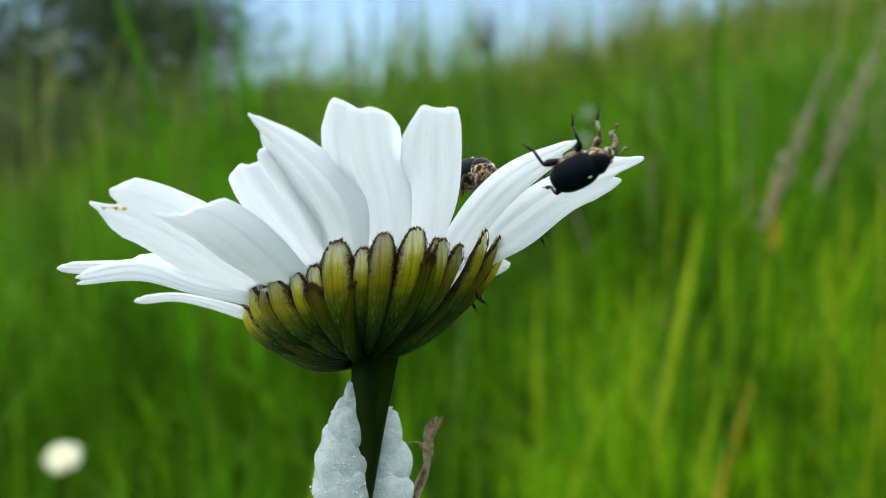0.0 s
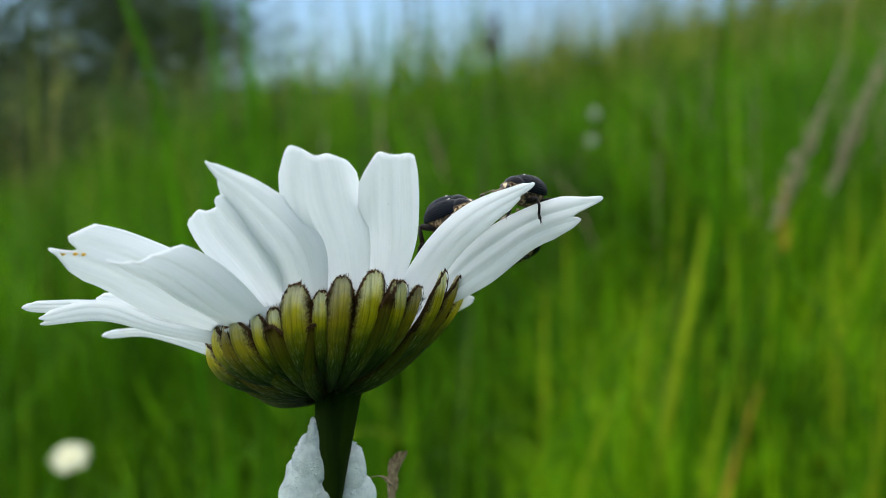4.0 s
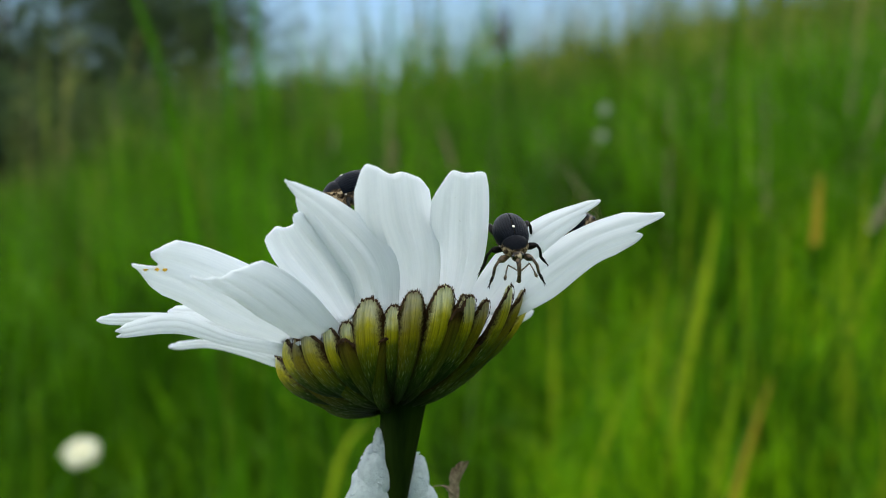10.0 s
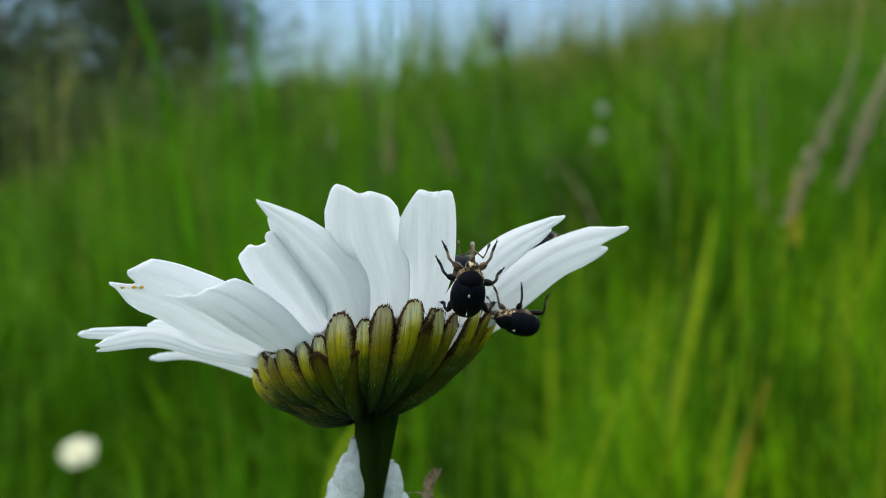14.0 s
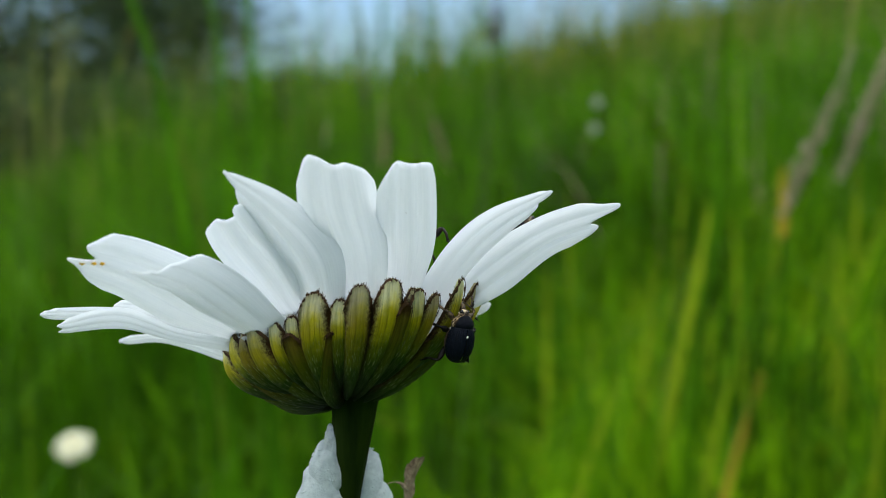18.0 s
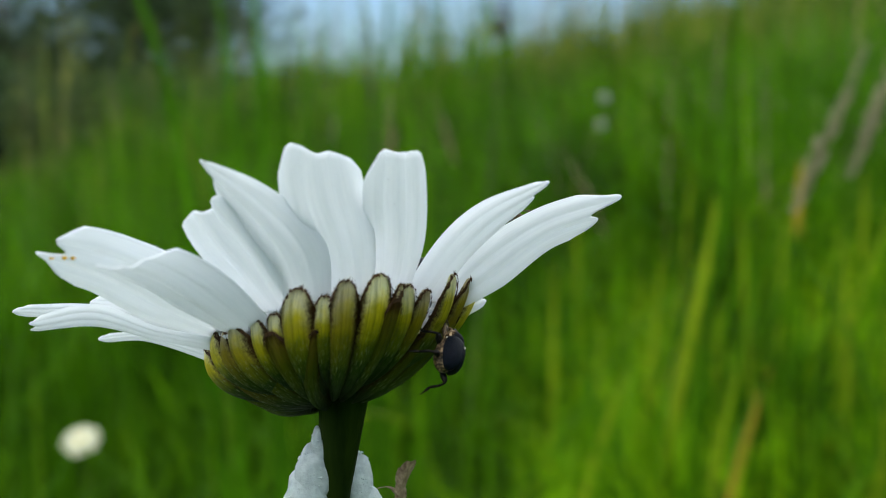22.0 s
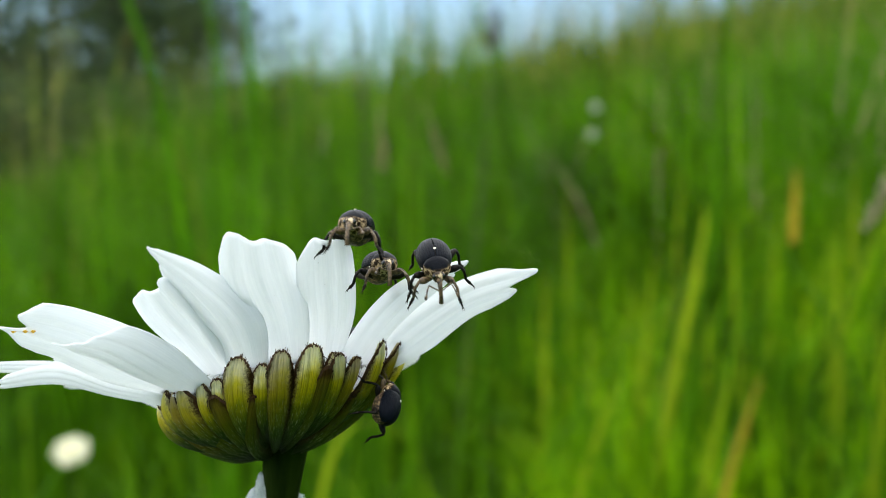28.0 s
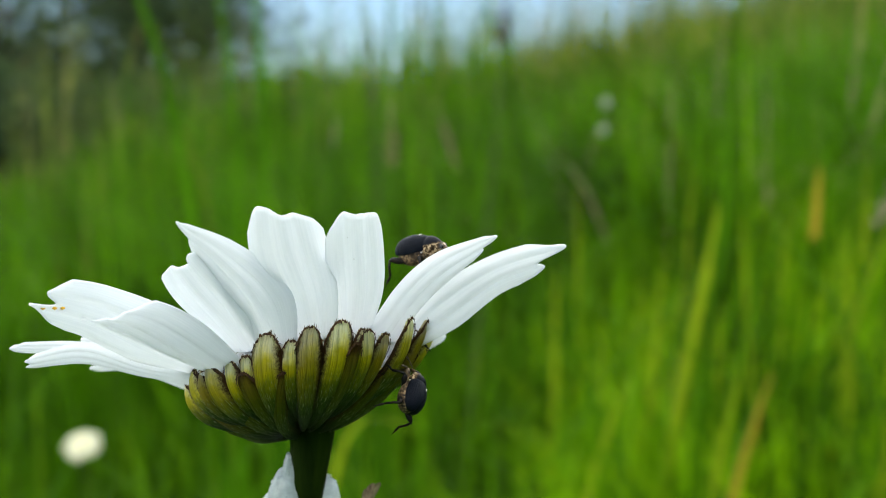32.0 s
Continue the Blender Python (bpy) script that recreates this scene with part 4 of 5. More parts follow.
def blossom_sprig(foot, places, label):
    """A thin stalk with small white blossoms near its top."""
    x, y = foot
    z = ground_z(x, y)
    o = Vector((x, y, z))
    t = thing("blossom_sprig", pose(x, y, z), label, "flower")
    top = Vector(places[0]) - o
    part("stalk", tube([(0, 0, -0.01), top * 0.5 + Vector((0.01, 0, 0)), top], [0.0012, 0.001, 0.0007], 7), STEM, t)
    rng = random.Random(9)
    for p in places:
        bm = bmesh.new()
        for k in range(5):
            a = 2 * math.pi * k / 5
            lump(bm, Vector(p) - o + Vector((math.cos(a), rng.uniform(-0.4, 0.4), math.sin(a))) * 0.003, (0.0032, 0.0020, 0.0034), k + 1.0, 0.1, 2)
        part("blossom", bm, SPRIG, t)
    return t


def build_singles():
    made = {}
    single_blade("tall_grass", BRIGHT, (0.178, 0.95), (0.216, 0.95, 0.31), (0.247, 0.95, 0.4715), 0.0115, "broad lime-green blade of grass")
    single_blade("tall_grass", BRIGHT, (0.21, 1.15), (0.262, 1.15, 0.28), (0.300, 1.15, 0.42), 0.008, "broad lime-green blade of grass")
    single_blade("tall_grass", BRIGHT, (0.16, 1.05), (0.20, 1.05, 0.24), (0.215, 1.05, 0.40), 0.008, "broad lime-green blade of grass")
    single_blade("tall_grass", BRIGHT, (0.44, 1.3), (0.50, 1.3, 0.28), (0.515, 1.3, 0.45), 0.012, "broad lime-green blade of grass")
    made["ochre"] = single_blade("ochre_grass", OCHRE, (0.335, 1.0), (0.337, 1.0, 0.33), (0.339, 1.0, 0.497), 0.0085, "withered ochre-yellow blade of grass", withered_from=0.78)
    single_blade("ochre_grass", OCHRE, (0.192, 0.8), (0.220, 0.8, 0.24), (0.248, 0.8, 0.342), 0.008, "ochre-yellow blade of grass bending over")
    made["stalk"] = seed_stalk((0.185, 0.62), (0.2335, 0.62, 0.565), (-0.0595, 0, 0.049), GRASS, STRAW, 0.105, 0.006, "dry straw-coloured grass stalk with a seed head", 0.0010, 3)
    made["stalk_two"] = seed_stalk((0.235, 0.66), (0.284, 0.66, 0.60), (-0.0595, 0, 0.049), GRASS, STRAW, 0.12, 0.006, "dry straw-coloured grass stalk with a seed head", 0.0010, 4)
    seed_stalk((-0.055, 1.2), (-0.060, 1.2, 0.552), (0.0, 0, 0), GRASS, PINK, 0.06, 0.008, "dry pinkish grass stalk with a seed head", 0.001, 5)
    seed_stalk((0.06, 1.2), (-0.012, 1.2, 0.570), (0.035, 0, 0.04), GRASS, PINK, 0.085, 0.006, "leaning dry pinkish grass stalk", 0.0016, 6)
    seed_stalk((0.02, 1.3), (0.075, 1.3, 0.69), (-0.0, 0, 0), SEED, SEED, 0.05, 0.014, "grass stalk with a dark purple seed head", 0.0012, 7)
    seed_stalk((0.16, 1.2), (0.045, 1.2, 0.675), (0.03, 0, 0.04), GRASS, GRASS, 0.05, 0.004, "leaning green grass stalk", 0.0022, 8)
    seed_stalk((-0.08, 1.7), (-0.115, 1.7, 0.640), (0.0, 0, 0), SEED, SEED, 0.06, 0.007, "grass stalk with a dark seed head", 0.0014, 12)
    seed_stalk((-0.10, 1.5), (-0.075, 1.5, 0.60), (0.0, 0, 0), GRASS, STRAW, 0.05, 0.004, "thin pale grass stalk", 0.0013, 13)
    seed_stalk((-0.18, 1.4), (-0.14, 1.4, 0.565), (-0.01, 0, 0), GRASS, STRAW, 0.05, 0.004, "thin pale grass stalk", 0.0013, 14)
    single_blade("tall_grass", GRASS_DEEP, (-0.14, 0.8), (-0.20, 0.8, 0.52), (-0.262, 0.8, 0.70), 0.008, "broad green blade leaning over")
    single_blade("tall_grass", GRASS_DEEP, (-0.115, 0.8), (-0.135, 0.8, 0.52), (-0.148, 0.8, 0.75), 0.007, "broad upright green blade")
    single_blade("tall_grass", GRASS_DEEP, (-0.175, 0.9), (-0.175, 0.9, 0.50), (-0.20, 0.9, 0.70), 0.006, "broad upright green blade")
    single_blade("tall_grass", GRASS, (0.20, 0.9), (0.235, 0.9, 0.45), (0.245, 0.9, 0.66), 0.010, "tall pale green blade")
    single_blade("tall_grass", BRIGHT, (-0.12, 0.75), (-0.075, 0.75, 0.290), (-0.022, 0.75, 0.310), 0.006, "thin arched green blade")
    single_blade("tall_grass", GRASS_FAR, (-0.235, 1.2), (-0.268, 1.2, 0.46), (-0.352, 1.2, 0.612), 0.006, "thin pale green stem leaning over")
    single_blade("tall_grass", GRASS_LIT, (0.372, 1.3), (0.368, 1.3, 0.45), (0.360, 1.3, 0.660), 0.007, "tall upright yellowish green blade")
    rng = random.Random(31)
    for _ in range(46):
        d, a, h = rng.uniform(0.85, 1.7), radians(rng.uniform(4, 24)), rng.uniform(0.18, 0.40)
        x, y = d * math.sin(a), d * math.cos(a)
        z, over = ground_z(x, y), rng.uniform(-0.02, 0.09)
        single_blade("tall_grass", rng.choice((BRIGHT, BRIGHT, GRASS_LIT)), (x, y), (x + over * 0.35, y, z + h * 0.55), (x + over, y, z + h), rng.uniform(0.004, 0.008), "yellowish green blade among the meadow grass")
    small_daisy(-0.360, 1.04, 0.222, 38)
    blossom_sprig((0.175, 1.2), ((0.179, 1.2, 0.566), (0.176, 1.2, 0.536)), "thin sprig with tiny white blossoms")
    return made


# ---- the ways of the plant and of the weevils ----
PLANT = [
    (0, pose(-0.09430, 0.11184, -0.01670, -0.01, 0.08, -0.20)),    (0.5, pose(-0.09353, 0.11395, -0.01829, -0.08, 0.00, -0.23)),
    (1, pose(-0.09677, 0.11613, -0.01860, 0.05, 0.21, -0.20)),    (1.5, pose(-0.09723, 0.11732, -0.01924, 0.59, 0.48, -0.25)),
    (2, pose(-0.09894, 0.11558, -0.01822, 0.59, 0.64, -0.23)),    (2.5, pose(-0.09848, 0.11468, -0.01844, 0.69, 0.56, -0.31)),
    (3, pose(-0.09708, 0.11623, -0.01942, 0.66, 0.22, -0.26)),    (3.5, pose(-0.09664, 0.11516, -0.01916, 0.35, -0.14, 0.19)),
    (4, pose(-0.09715, 0.11515, -0.01949, 0.36, 0.00, 0.14)),    (4.5, pose(-0.09829, 0.11511, -0.02020, 0.36, 0.30, 0.03)),
    (5, pose(-0.09943, 0.11508, -0.02091, 0.37, 0.61, -0.08)),    (5.5, pose(-0.09994, 0.11506, -0.02123, 0.37, 0.75, -0.13)),
    (6, pose(-0.09881, 0.11786, -0.02128, 0.50, 0.46, 0.03)),    (6.5, pose(-0.09665, 0.11631, -0.02184, 0.06, 0.01, 0.26)),
    (7, pose(-0.09643, 0.11425, -0.02131, 0.13, 0.14, 0.26)),    (7.5, pose(-0.09615, 0.11401, -0.02118, -0.06, 0.16, 0.31)),
    (8, pose(-0.09448, 0.11337, -0.02163, -0.34, -0.04, 0.08)),    (8.5, pose(-0.09364, 0.11468, -0.02192, -0.24, -0.10, 0.00)),
    (9, pose(-0.09434, 0.11602, -0.02183, -0.05, 0.00, 0.02)),    (9.5, pose(-0.09447, 0.11406, -0.02133, -0.19, 0.16, -0.05)),
    (10, pose(-0.09349, 0.11264, -0.02124, -0.11, 0.06, 0.11)),    (10.5, pose(-0.09394, 0.10989, -0.02064, -0.37, 0.04, 0.25)),
    (11, pose(-0.09251, 0.11074, -0.02147, -0.43, -0.10, 0.19)),    (11.5, pose(-0.09309, 0.11263, -0.02162, -0.33, 0.00, 0.04)),
    (12, pose(-0.09316, 0.11352, -0.02222, -0.25, -0.04, 0.15)),    (12.5, pose(-0.09316, 0.11336, -0.02259, -0.24, -0.13, 0.28)),
    (13, pose(-0.09316, 0.11469, -0.02298, -0.28, -0.16, 0.20)),    (13.5, pose(-0.09335, 0.11491, -0.02272, -0.05, -0.08, 0.14)),
    (14, pose(-0.09237, 0.11712, -0.02297, 0.15, -0.30, 0.19)),    (14.5, pose(-0.09469, 0.11449, -0.02183, -0.04, -0.08, 0.06)),
    (15, pose(-0.09456, 0.11487, -0.02181, 0.01, -0.10, 0.01)),    (15.5, pose(-0.09427, 0.11571, -0.02176, 0.12, -0.14, -0.11)),
    (16, pose(-0.09399, 0.11654, -0.02172, 0.23, -0.18, -0.23)),    (16.5, pose(-0.09386, 0.11692, -0.02170, 0.28, -0.19, -0.28)),
    (17, pose(-0.09620, 0.11714, -0.02127, 0.34, -0.07, -0.25)),    (17.5, pose(-0.09631, 0.11455, -0.02069, 0.22, 0.01, -0.06)),
    (18, pose(-0.09525, 0.11381, -0.02109, 0.17, -0.07, -0.20)),    (18.5, pose(-0.09576, 0.11300, -0.02035, 0.16, -0.05, -0.15)),
    (19, pose(-0.09616, 0.11296, -0.02087, 0.12, -0.05, -0.09)),    (19.5, pose(-0.09628, 0.11226, -0.02033, 0.14, 0.04, -0.16)),
    (20, pose(-0.09666, 0.11013, -0.01987, 0.00, 0.10, -0.16)),    (20.5, pose(-0.09621, 0.10932, -0.02041, -0.10, 0.09, -0.27)),
    (21, pose(-0.09757, 0.10841, -0.01933, 0.02, 0.16, -0.26)),    (21.5, pose(-0.09662, 0.10811, -0.02012, 0.05, 0.08, -0.37)),
    (22, pose(-0.09618, 0.10997, -0.02067, 0.18, -0.09, -0.13)),    (22.5, pose(-0.09971, 0.11007, -0.01902, 0.38, 0.25, -0.28)),
    (23, pose(-0.09856, 0.10920, -0.02004, 0.23, 0.10, -0.18)),    (23.5, pose(-0.09915, 0.11421, -0.02011, 0.68, 0.18, -0.06)),
    (24, pose(-0.10057, 0.11896, -0.02075, 1.01, 0.21, 0.03)),    (24.5, pose(-0.10363, 0.12437, -0.02047, 1.74, 0.41, 0.21)),
    (25, pose(-0.10103, 0.12498, -0.02272, 1.53, 0.07, 0.33)),    (25.5, pose(-0.10191, 0.12477, -0.02289, 1.53, 0.07, 0.44)),
    (26, pose(-0.10268, 0.12558, -0.02285, 1.58, 0.18, 0.28)),    (26.5, pose(-0.10436, 0.12736, -0.02274, 1.70, 0.42, -0.07)),
    (27, pose(-0.10604, 0.12914, -0.02263, 1.81, 0.67, -0.43)),    (27.5, pose(-0.10681, 0.12995, -0.02258, 1.87, 0.78, -0.59)),
    (28, pose(-0.10606, 0.13377, -0.02330, 1.97, 0.55, -0.59)),    (28.5, pose(-0.10607, 0.13409, -0.02349, 2.06, 0.57, -0.61)),
    (29, pose(-0.10601, 0.13580, -0.02323, 2.31, 0.61, -0.50)),    (29.5, pose(-0.10567, 0.13482, -0.02358, 2.24, 0.70, -0.70)),
    (30, pose(-0.10250, 0.13202, -0.02374, 1.81, 0.31, -0.55)),    (30.5, pose(-0.10242, 0.13346, -0.02364, 1.85, 0.28, -0.60)),
    (31, pose(-0.10240, 0.13175, -0.02310, 1.84, 0.37, -0.43)),    (31.5, pose(-0.10185, 0.13149, -0.02348, 1.82, 0.33, -0.62)),
    (32, pose(-0.10054, 0.12972, -0.02301, 1.58, 0.07, -0.46)),]

STALK = [(t, d * 0.00032) for t, d in ((0, 0), (3, 15), (6, -5), (7.5, 60), (9, 230), (11, 230), (12.5, 45), (13, 52), (14, 20), (15, -30), (17, -55), (18, 25), (18.5, -50),
         (19, -10), (19.5, 20), (20, -15), (20.5, -45), (21, 15), (21.5, 65), (22, 35), (22.5, 90), (23, 22), (24, 20), (24.5, -50), (25, 5), (25.5, -12), (27, 150), (28, 240), (30, 240), (32, 240))]
OCHRE_SWAY = [(t, (x - 1424) * 0.00053) for t, x in ((0, 1390), (3, 1400), (6, 1392), (8, 1445), (9, 1450), (10, 1455), (11, 1441), (12, 1427), (13, 1412), (14, 1405), (17, 1385), (19, 1390),
              (21, 1400), (23, 1415), (25, 1400), (28, 1422), (30, 1420), (31, 1430), (32, 1450))]
W1 = [
    (0, (13.44, -12.70, 7.42), (0.88, -0.10, 0.42), (0.25, -0.75, -0.60)),    (0.5, (14.81, -14.58, 9.04), (0.32, -0.20, 0.93), (0.55, -0.76, -0.35)),
    (0.75, (15.57, -9.50, 9.91), (-0.10, 0.57, 0.82), (0.47, -0.70, 0.54)),    (1, (14.67, -4.50, 10.04), (-0.36, 0.89, 0.29), (0.20, -0.55, 0.80)),
    (1.5, (14.88, 2.52, 9.76), (-0.83, 0.54, -0.15), (-0.20, -0.04, 0.98)),    (2, (13.92, 2.57, 10.17), (-0.94, 0.33, -0.02), (-0.09, -0.18, 0.98)),
    (2.5, (15.84, 2.47, 9.11), (-0.97, 0.22, -0.13), (-0.17, -0.18, 0.97)),    (3, (15.78, 2.42, 8.47), (-0.99, -0.12, -0.11), (-0.07, -0.25, 0.96)),
    (3.5, (14.73, 1.42, 8.47), (-0.81, -0.57, 0.16), (0.22, -0.05, 0.97)),    (5.5, (11.76, -10.45, 10.67), (-0.30, -0.95, 0.28), (0.03, 0.28, 0.96)),
    (6, (12.48, -10.43, 10.93), (-0.55, -0.30, 0.78), (0.76, 0.20, 0.62)),    (6.5, (10.05, -9.28, 12.91), (-0.81, -0.26, 0.53), (0.45, 0.30, 0.84)),
    (7, (6.37, -8.22, 13.66), (-0.95, -0.30, 0.02), (-0.08, 0.34, 0.94)),    (7.5, (4.12, -6.33, 12.16), (-0.93, -0.23, -0.29), (-0.33, 0.15, 0.93)),
    (8, (1.89, -6.39, 11.02), (-0.93, -0.37, -0.08), (-0.18, 0.25, 0.95)),    (8.5, (-0.80, -12.79, 12.85), (-0.50, -0.85, 0.16), (-0.09, 0.24, 0.97)),
    (9, (-0.38, -13.29, 12.88), (-0.83, -0.38, 0.41), (0.30, 0.32, 0.90)),    (9.5, (-1.15, -12.31, 12.65), (-0.82, -0.35, 0.45), (0.35, 0.32, 0.88)),
    (10, (-3.79, -6.45, 10.48), (-0.88, -0.38, -0.28), (-0.26, -0.11, 0.96)),    (10.5, (-3.95, -2.61, 8.28), (-0.74, -0.26, -0.62), (-0.59, -0.17, 0.79)),
    (11, (-2.68, -1.83, 5.29), (0.00, 0.65, -0.76), (-0.21, 0.74, 0.64)),    (11.5, (2.75, 3.05, 3.38), (0.98, -0.02, -0.22), (0.22, 0.07, 0.97)),
    (12, (6.60, 2.13, 4.50), (0.72, -0.59, 0.35), (-0.37, 0.10, 0.92)),    (12.5, (7.16, 3.07, 3.65), (0.33, -0.86, 0.40), (-0.12, 0.38, 0.92)),
    (13, (5.36, 1.91, 1.61), (0.31, -0.93, 0.28), (-0.03, 0.28, 0.96)),    (22.5, (3.88, 0.83, 0.57), (0.31, -0.93, 0.28), (-0.03, 0.28, 0.96)),
    (23, (5.92, 0.06, 3.74), (0.21, -0.90, 0.38), (-0.02, 0.38, 0.92)),    (23.5, (6.26, -0.34, 5.07), (0.10, -0.78, 0.62), (0.00, 0.63, 0.78)),
    (24, (6.77, -0.75, 6.30), (0.05, -0.65, 0.76), (0.00, 0.76, 0.65)),    (24.5, (7.16, -1.64, 7.79), (0.10, -0.75, 0.65), (-0.00, 0.66, 0.75)),
    (25, (7.15, -4.55, 9.30), (-0.42, -0.90, -0.08), (-0.05, 0.05, 0.99)),    (25.5, (7.16, -5.55, 8.80), (-0.50, -0.80, -0.10), (0.00, -0.10, 0.95)),
    (27.5, (5.51, -10.40, 11.33), (0.00, -0.96, 0.27), (0.00, 0.27, 0.96)),    (28, (6.27, -11.34, 12.46), (-0.10, -0.99, 0.28), (0.00, 0.28, 0.96)),
    (28.5, (4.66, -12.31, 12.69), (-0.36, -0.93, 0.28), (0.06, 0.28, 0.96)),    (29, (4.43, -11.31, 12.65), (-0.80, -0.59, 0.09), (-0.10, 0.28, 0.95)),
    (29.5, (2.91, -8.36, 11.82), (-0.82, -0.44, -0.38), (-0.33, -0.18, 0.93)),    (30, (1.64, -6.92, 10.94), (-0.82, -0.44, -0.38), (-0.43, 0.01, 0.90)),
    (30.5, (0.96, -6.52, 9.61), (-0.74, -0.26, -0.62), (-0.59, -0.19, 0.79)),    (31, (-0.23, -2.74, 6.43), (-0.39, -0.07, -0.92), (-0.90, -0.17, 0.40)),
    (32, (0.04, -0.83, 5.21), (-0.27, -0.21, -0.94), (-0.85, -0.40, 0.34)),]
W2 = [
    (0, (5.55, 0.73, -0.73), (0.20, -0.96, 0.28), (-0.02, 0.28, 0.96)),    (1, (6.80, 1.92, 1.75), (0.31, -0.93, 0.28), (-0.03, 0.28, 0.96)),
    (1.5, (7.23, 0.21, 5.65), (0.40, -0.90, 0.17), (-0.13, 0.13, 0.98)),    (2, (9.27, -0.12, 8.03), (0.68, -0.60, 0.41), (-0.51, 0.00, 0.86)),
    (2.5, (9.03, -0.12, 7.97), (0.69, -0.50, 0.52), (-0.59, 0.02, 0.81)),    (3, (9.40, 0.79, 8.08), (0.74, -0.49, 0.46), (-0.54, -0.02, 0.84)),
    (3.5, (8.07, 0.13, 6.03), (0.82, -0.38, 0.44), (-0.48, -0.03, 0.88)),    (5.5, (8.00, -6.43, 10.40), (0.75, -0.63, 0.21), (0.25, 0.62, 0.75)),
    (6, (8.20, -8.48, 10.35), (0.75, -0.64, 0.16), (0.25, 0.62, 0.75)),    (6.5, (7.90, -7.57, 8.94), (0.25, -0.96, 0.28), (-0.01, 0.28, 0.96)),
    (7, (7.24, -7.59, 8.64), (0.30, -0.95, 0.28), (0.00, 0.28, 0.96)),    (7.5, (7.49, -7.60, 8.53), (0.25, -0.97, 0.28), (0.00, 0.28, 0.96)),
    (8, (7.35, -7.61, 8.40), (0.25, -0.97, 0.28), (0.00, 0.28, 0.96)),    (8.5, (7.39, -7.56, 9.03), (0.20, -0.98, 0.28), (0.00, 0.28, 0.96)),
    (9, (7.60, -8.59, 8.77), (0.20, -0.97, 0.28), (-0.01, 0.28, 0.96)),    (9.5, (8.04, -8.66, 7.76), (0.35, -0.79, -0.50), (0.04, -0.52, 0.86)),
    (10, (7.62, -8.70, 7.19), (0.15, -0.83, -0.53), (0.00, -0.54, 0.84)),    (10.5, (7.03, -8.71, 7.11), (0.20, -0.72, -0.66), (-0.05, -0.68, 0.73)),
    (11, (7.31, -8.69, 7.40), (0.20, -0.74, -0.64), (0.00, -0.65, 0.76)),    (11.5, (7.90, -5.61, 8.29), (0.51, -0.86, 0.06), (-0.27, -0.09, 0.96)),
    (12, (8.39, -4.10, 8.35), (0.78, -0.32, 0.54), (-0.58, -0.01, 0.82)),    (12.5, (8.18, -2.67, 7.44), (0.85, -0.29, 0.45), (-0.49, -0.11, 0.86)),
    (13, (8.41, -0.72, 6.70), (0.88, 0.43, 0.18), (-0.10, -0.19, 0.98)),    (13.5, (7.13, 0.22, 5.84), (0.75, 0.65, 0.06), (0.03, -0.13, 0.99)),
    (14, (6.89, 1.16, 4.94), (0.65, 0.76, -0.06), (0.15, -0.06, 0.99)),    (14.5, (7.75, 2.00, 2.78), (0.65, 0.76, -0.06), (0.15, -0.06, 0.99)),
    (16.5, (6.07, 1.85, 0.73), (0.76, -0.65, 0.05), (-0.10, -0.05, 0.99)),    (24, (4.24, 1.92, 1.73), (0.22, -0.96, 0.28), (-0.05, 0.28, 0.96)),
    (24.5, (5.63, 2.07, 3.73), (0.22, -0.96, 0.28), (-0.05, 0.28, 0.96)),    (25, (5.93, 2.12, 4.38), (0.22, -0.96, 0.28), (-0.05, 0.28, 0.96)),
    (25.5, (7.15, 0.14, 4.76), (0.22, -0.96, 0.28), (-0.05, 0.28, 0.96)),    (27.5, (7.94, -7.56, 9.12), (0.10, -0.98, 0.28), (-0.00, 0.28, 0.96)),
    (28, (7.70, -7.55, 9.23), (0.30, -0.94, 0.28), (0.00, 0.28, 0.96)),    (28.5, (7.52, -7.54, 9.37), (0.25, -0.96, 0.28), (-0.01, 0.28, 0.96)),
    (29, (7.56, -7.58, 8.86), (0.15, -0.98, 0.28), (0.00, 0.28, 0.96)),    (29.5, (7.61, -8.58, 8.89), (0.20, -0.97, 0.28), (0.00, 0.28, 0.96)),
    (30, (7.80, -8.61, 8.51), (0.56, -0.79, -0.25), (-0.04, -0.33, 0.94)),    (30.5, (6.67, -3.75, 6.37), (0.36, -0.90, -0.24), (0.01, -0.25, 0.97)),
    (31, (6.34, 0.14, 4.81), (0.31, -0.94, 0.28), (0.00, 0.28, 0.96)),    (31.5, (6.12, 1.11, 4.35), (0.31, -0.94, 0.28), (0.00, 0.28, 0.96)),
    (32, (6.22, -0.07, 1.88), (0.31, -0.95, 0.28), (-0.03, 0.28, 0.96)),]
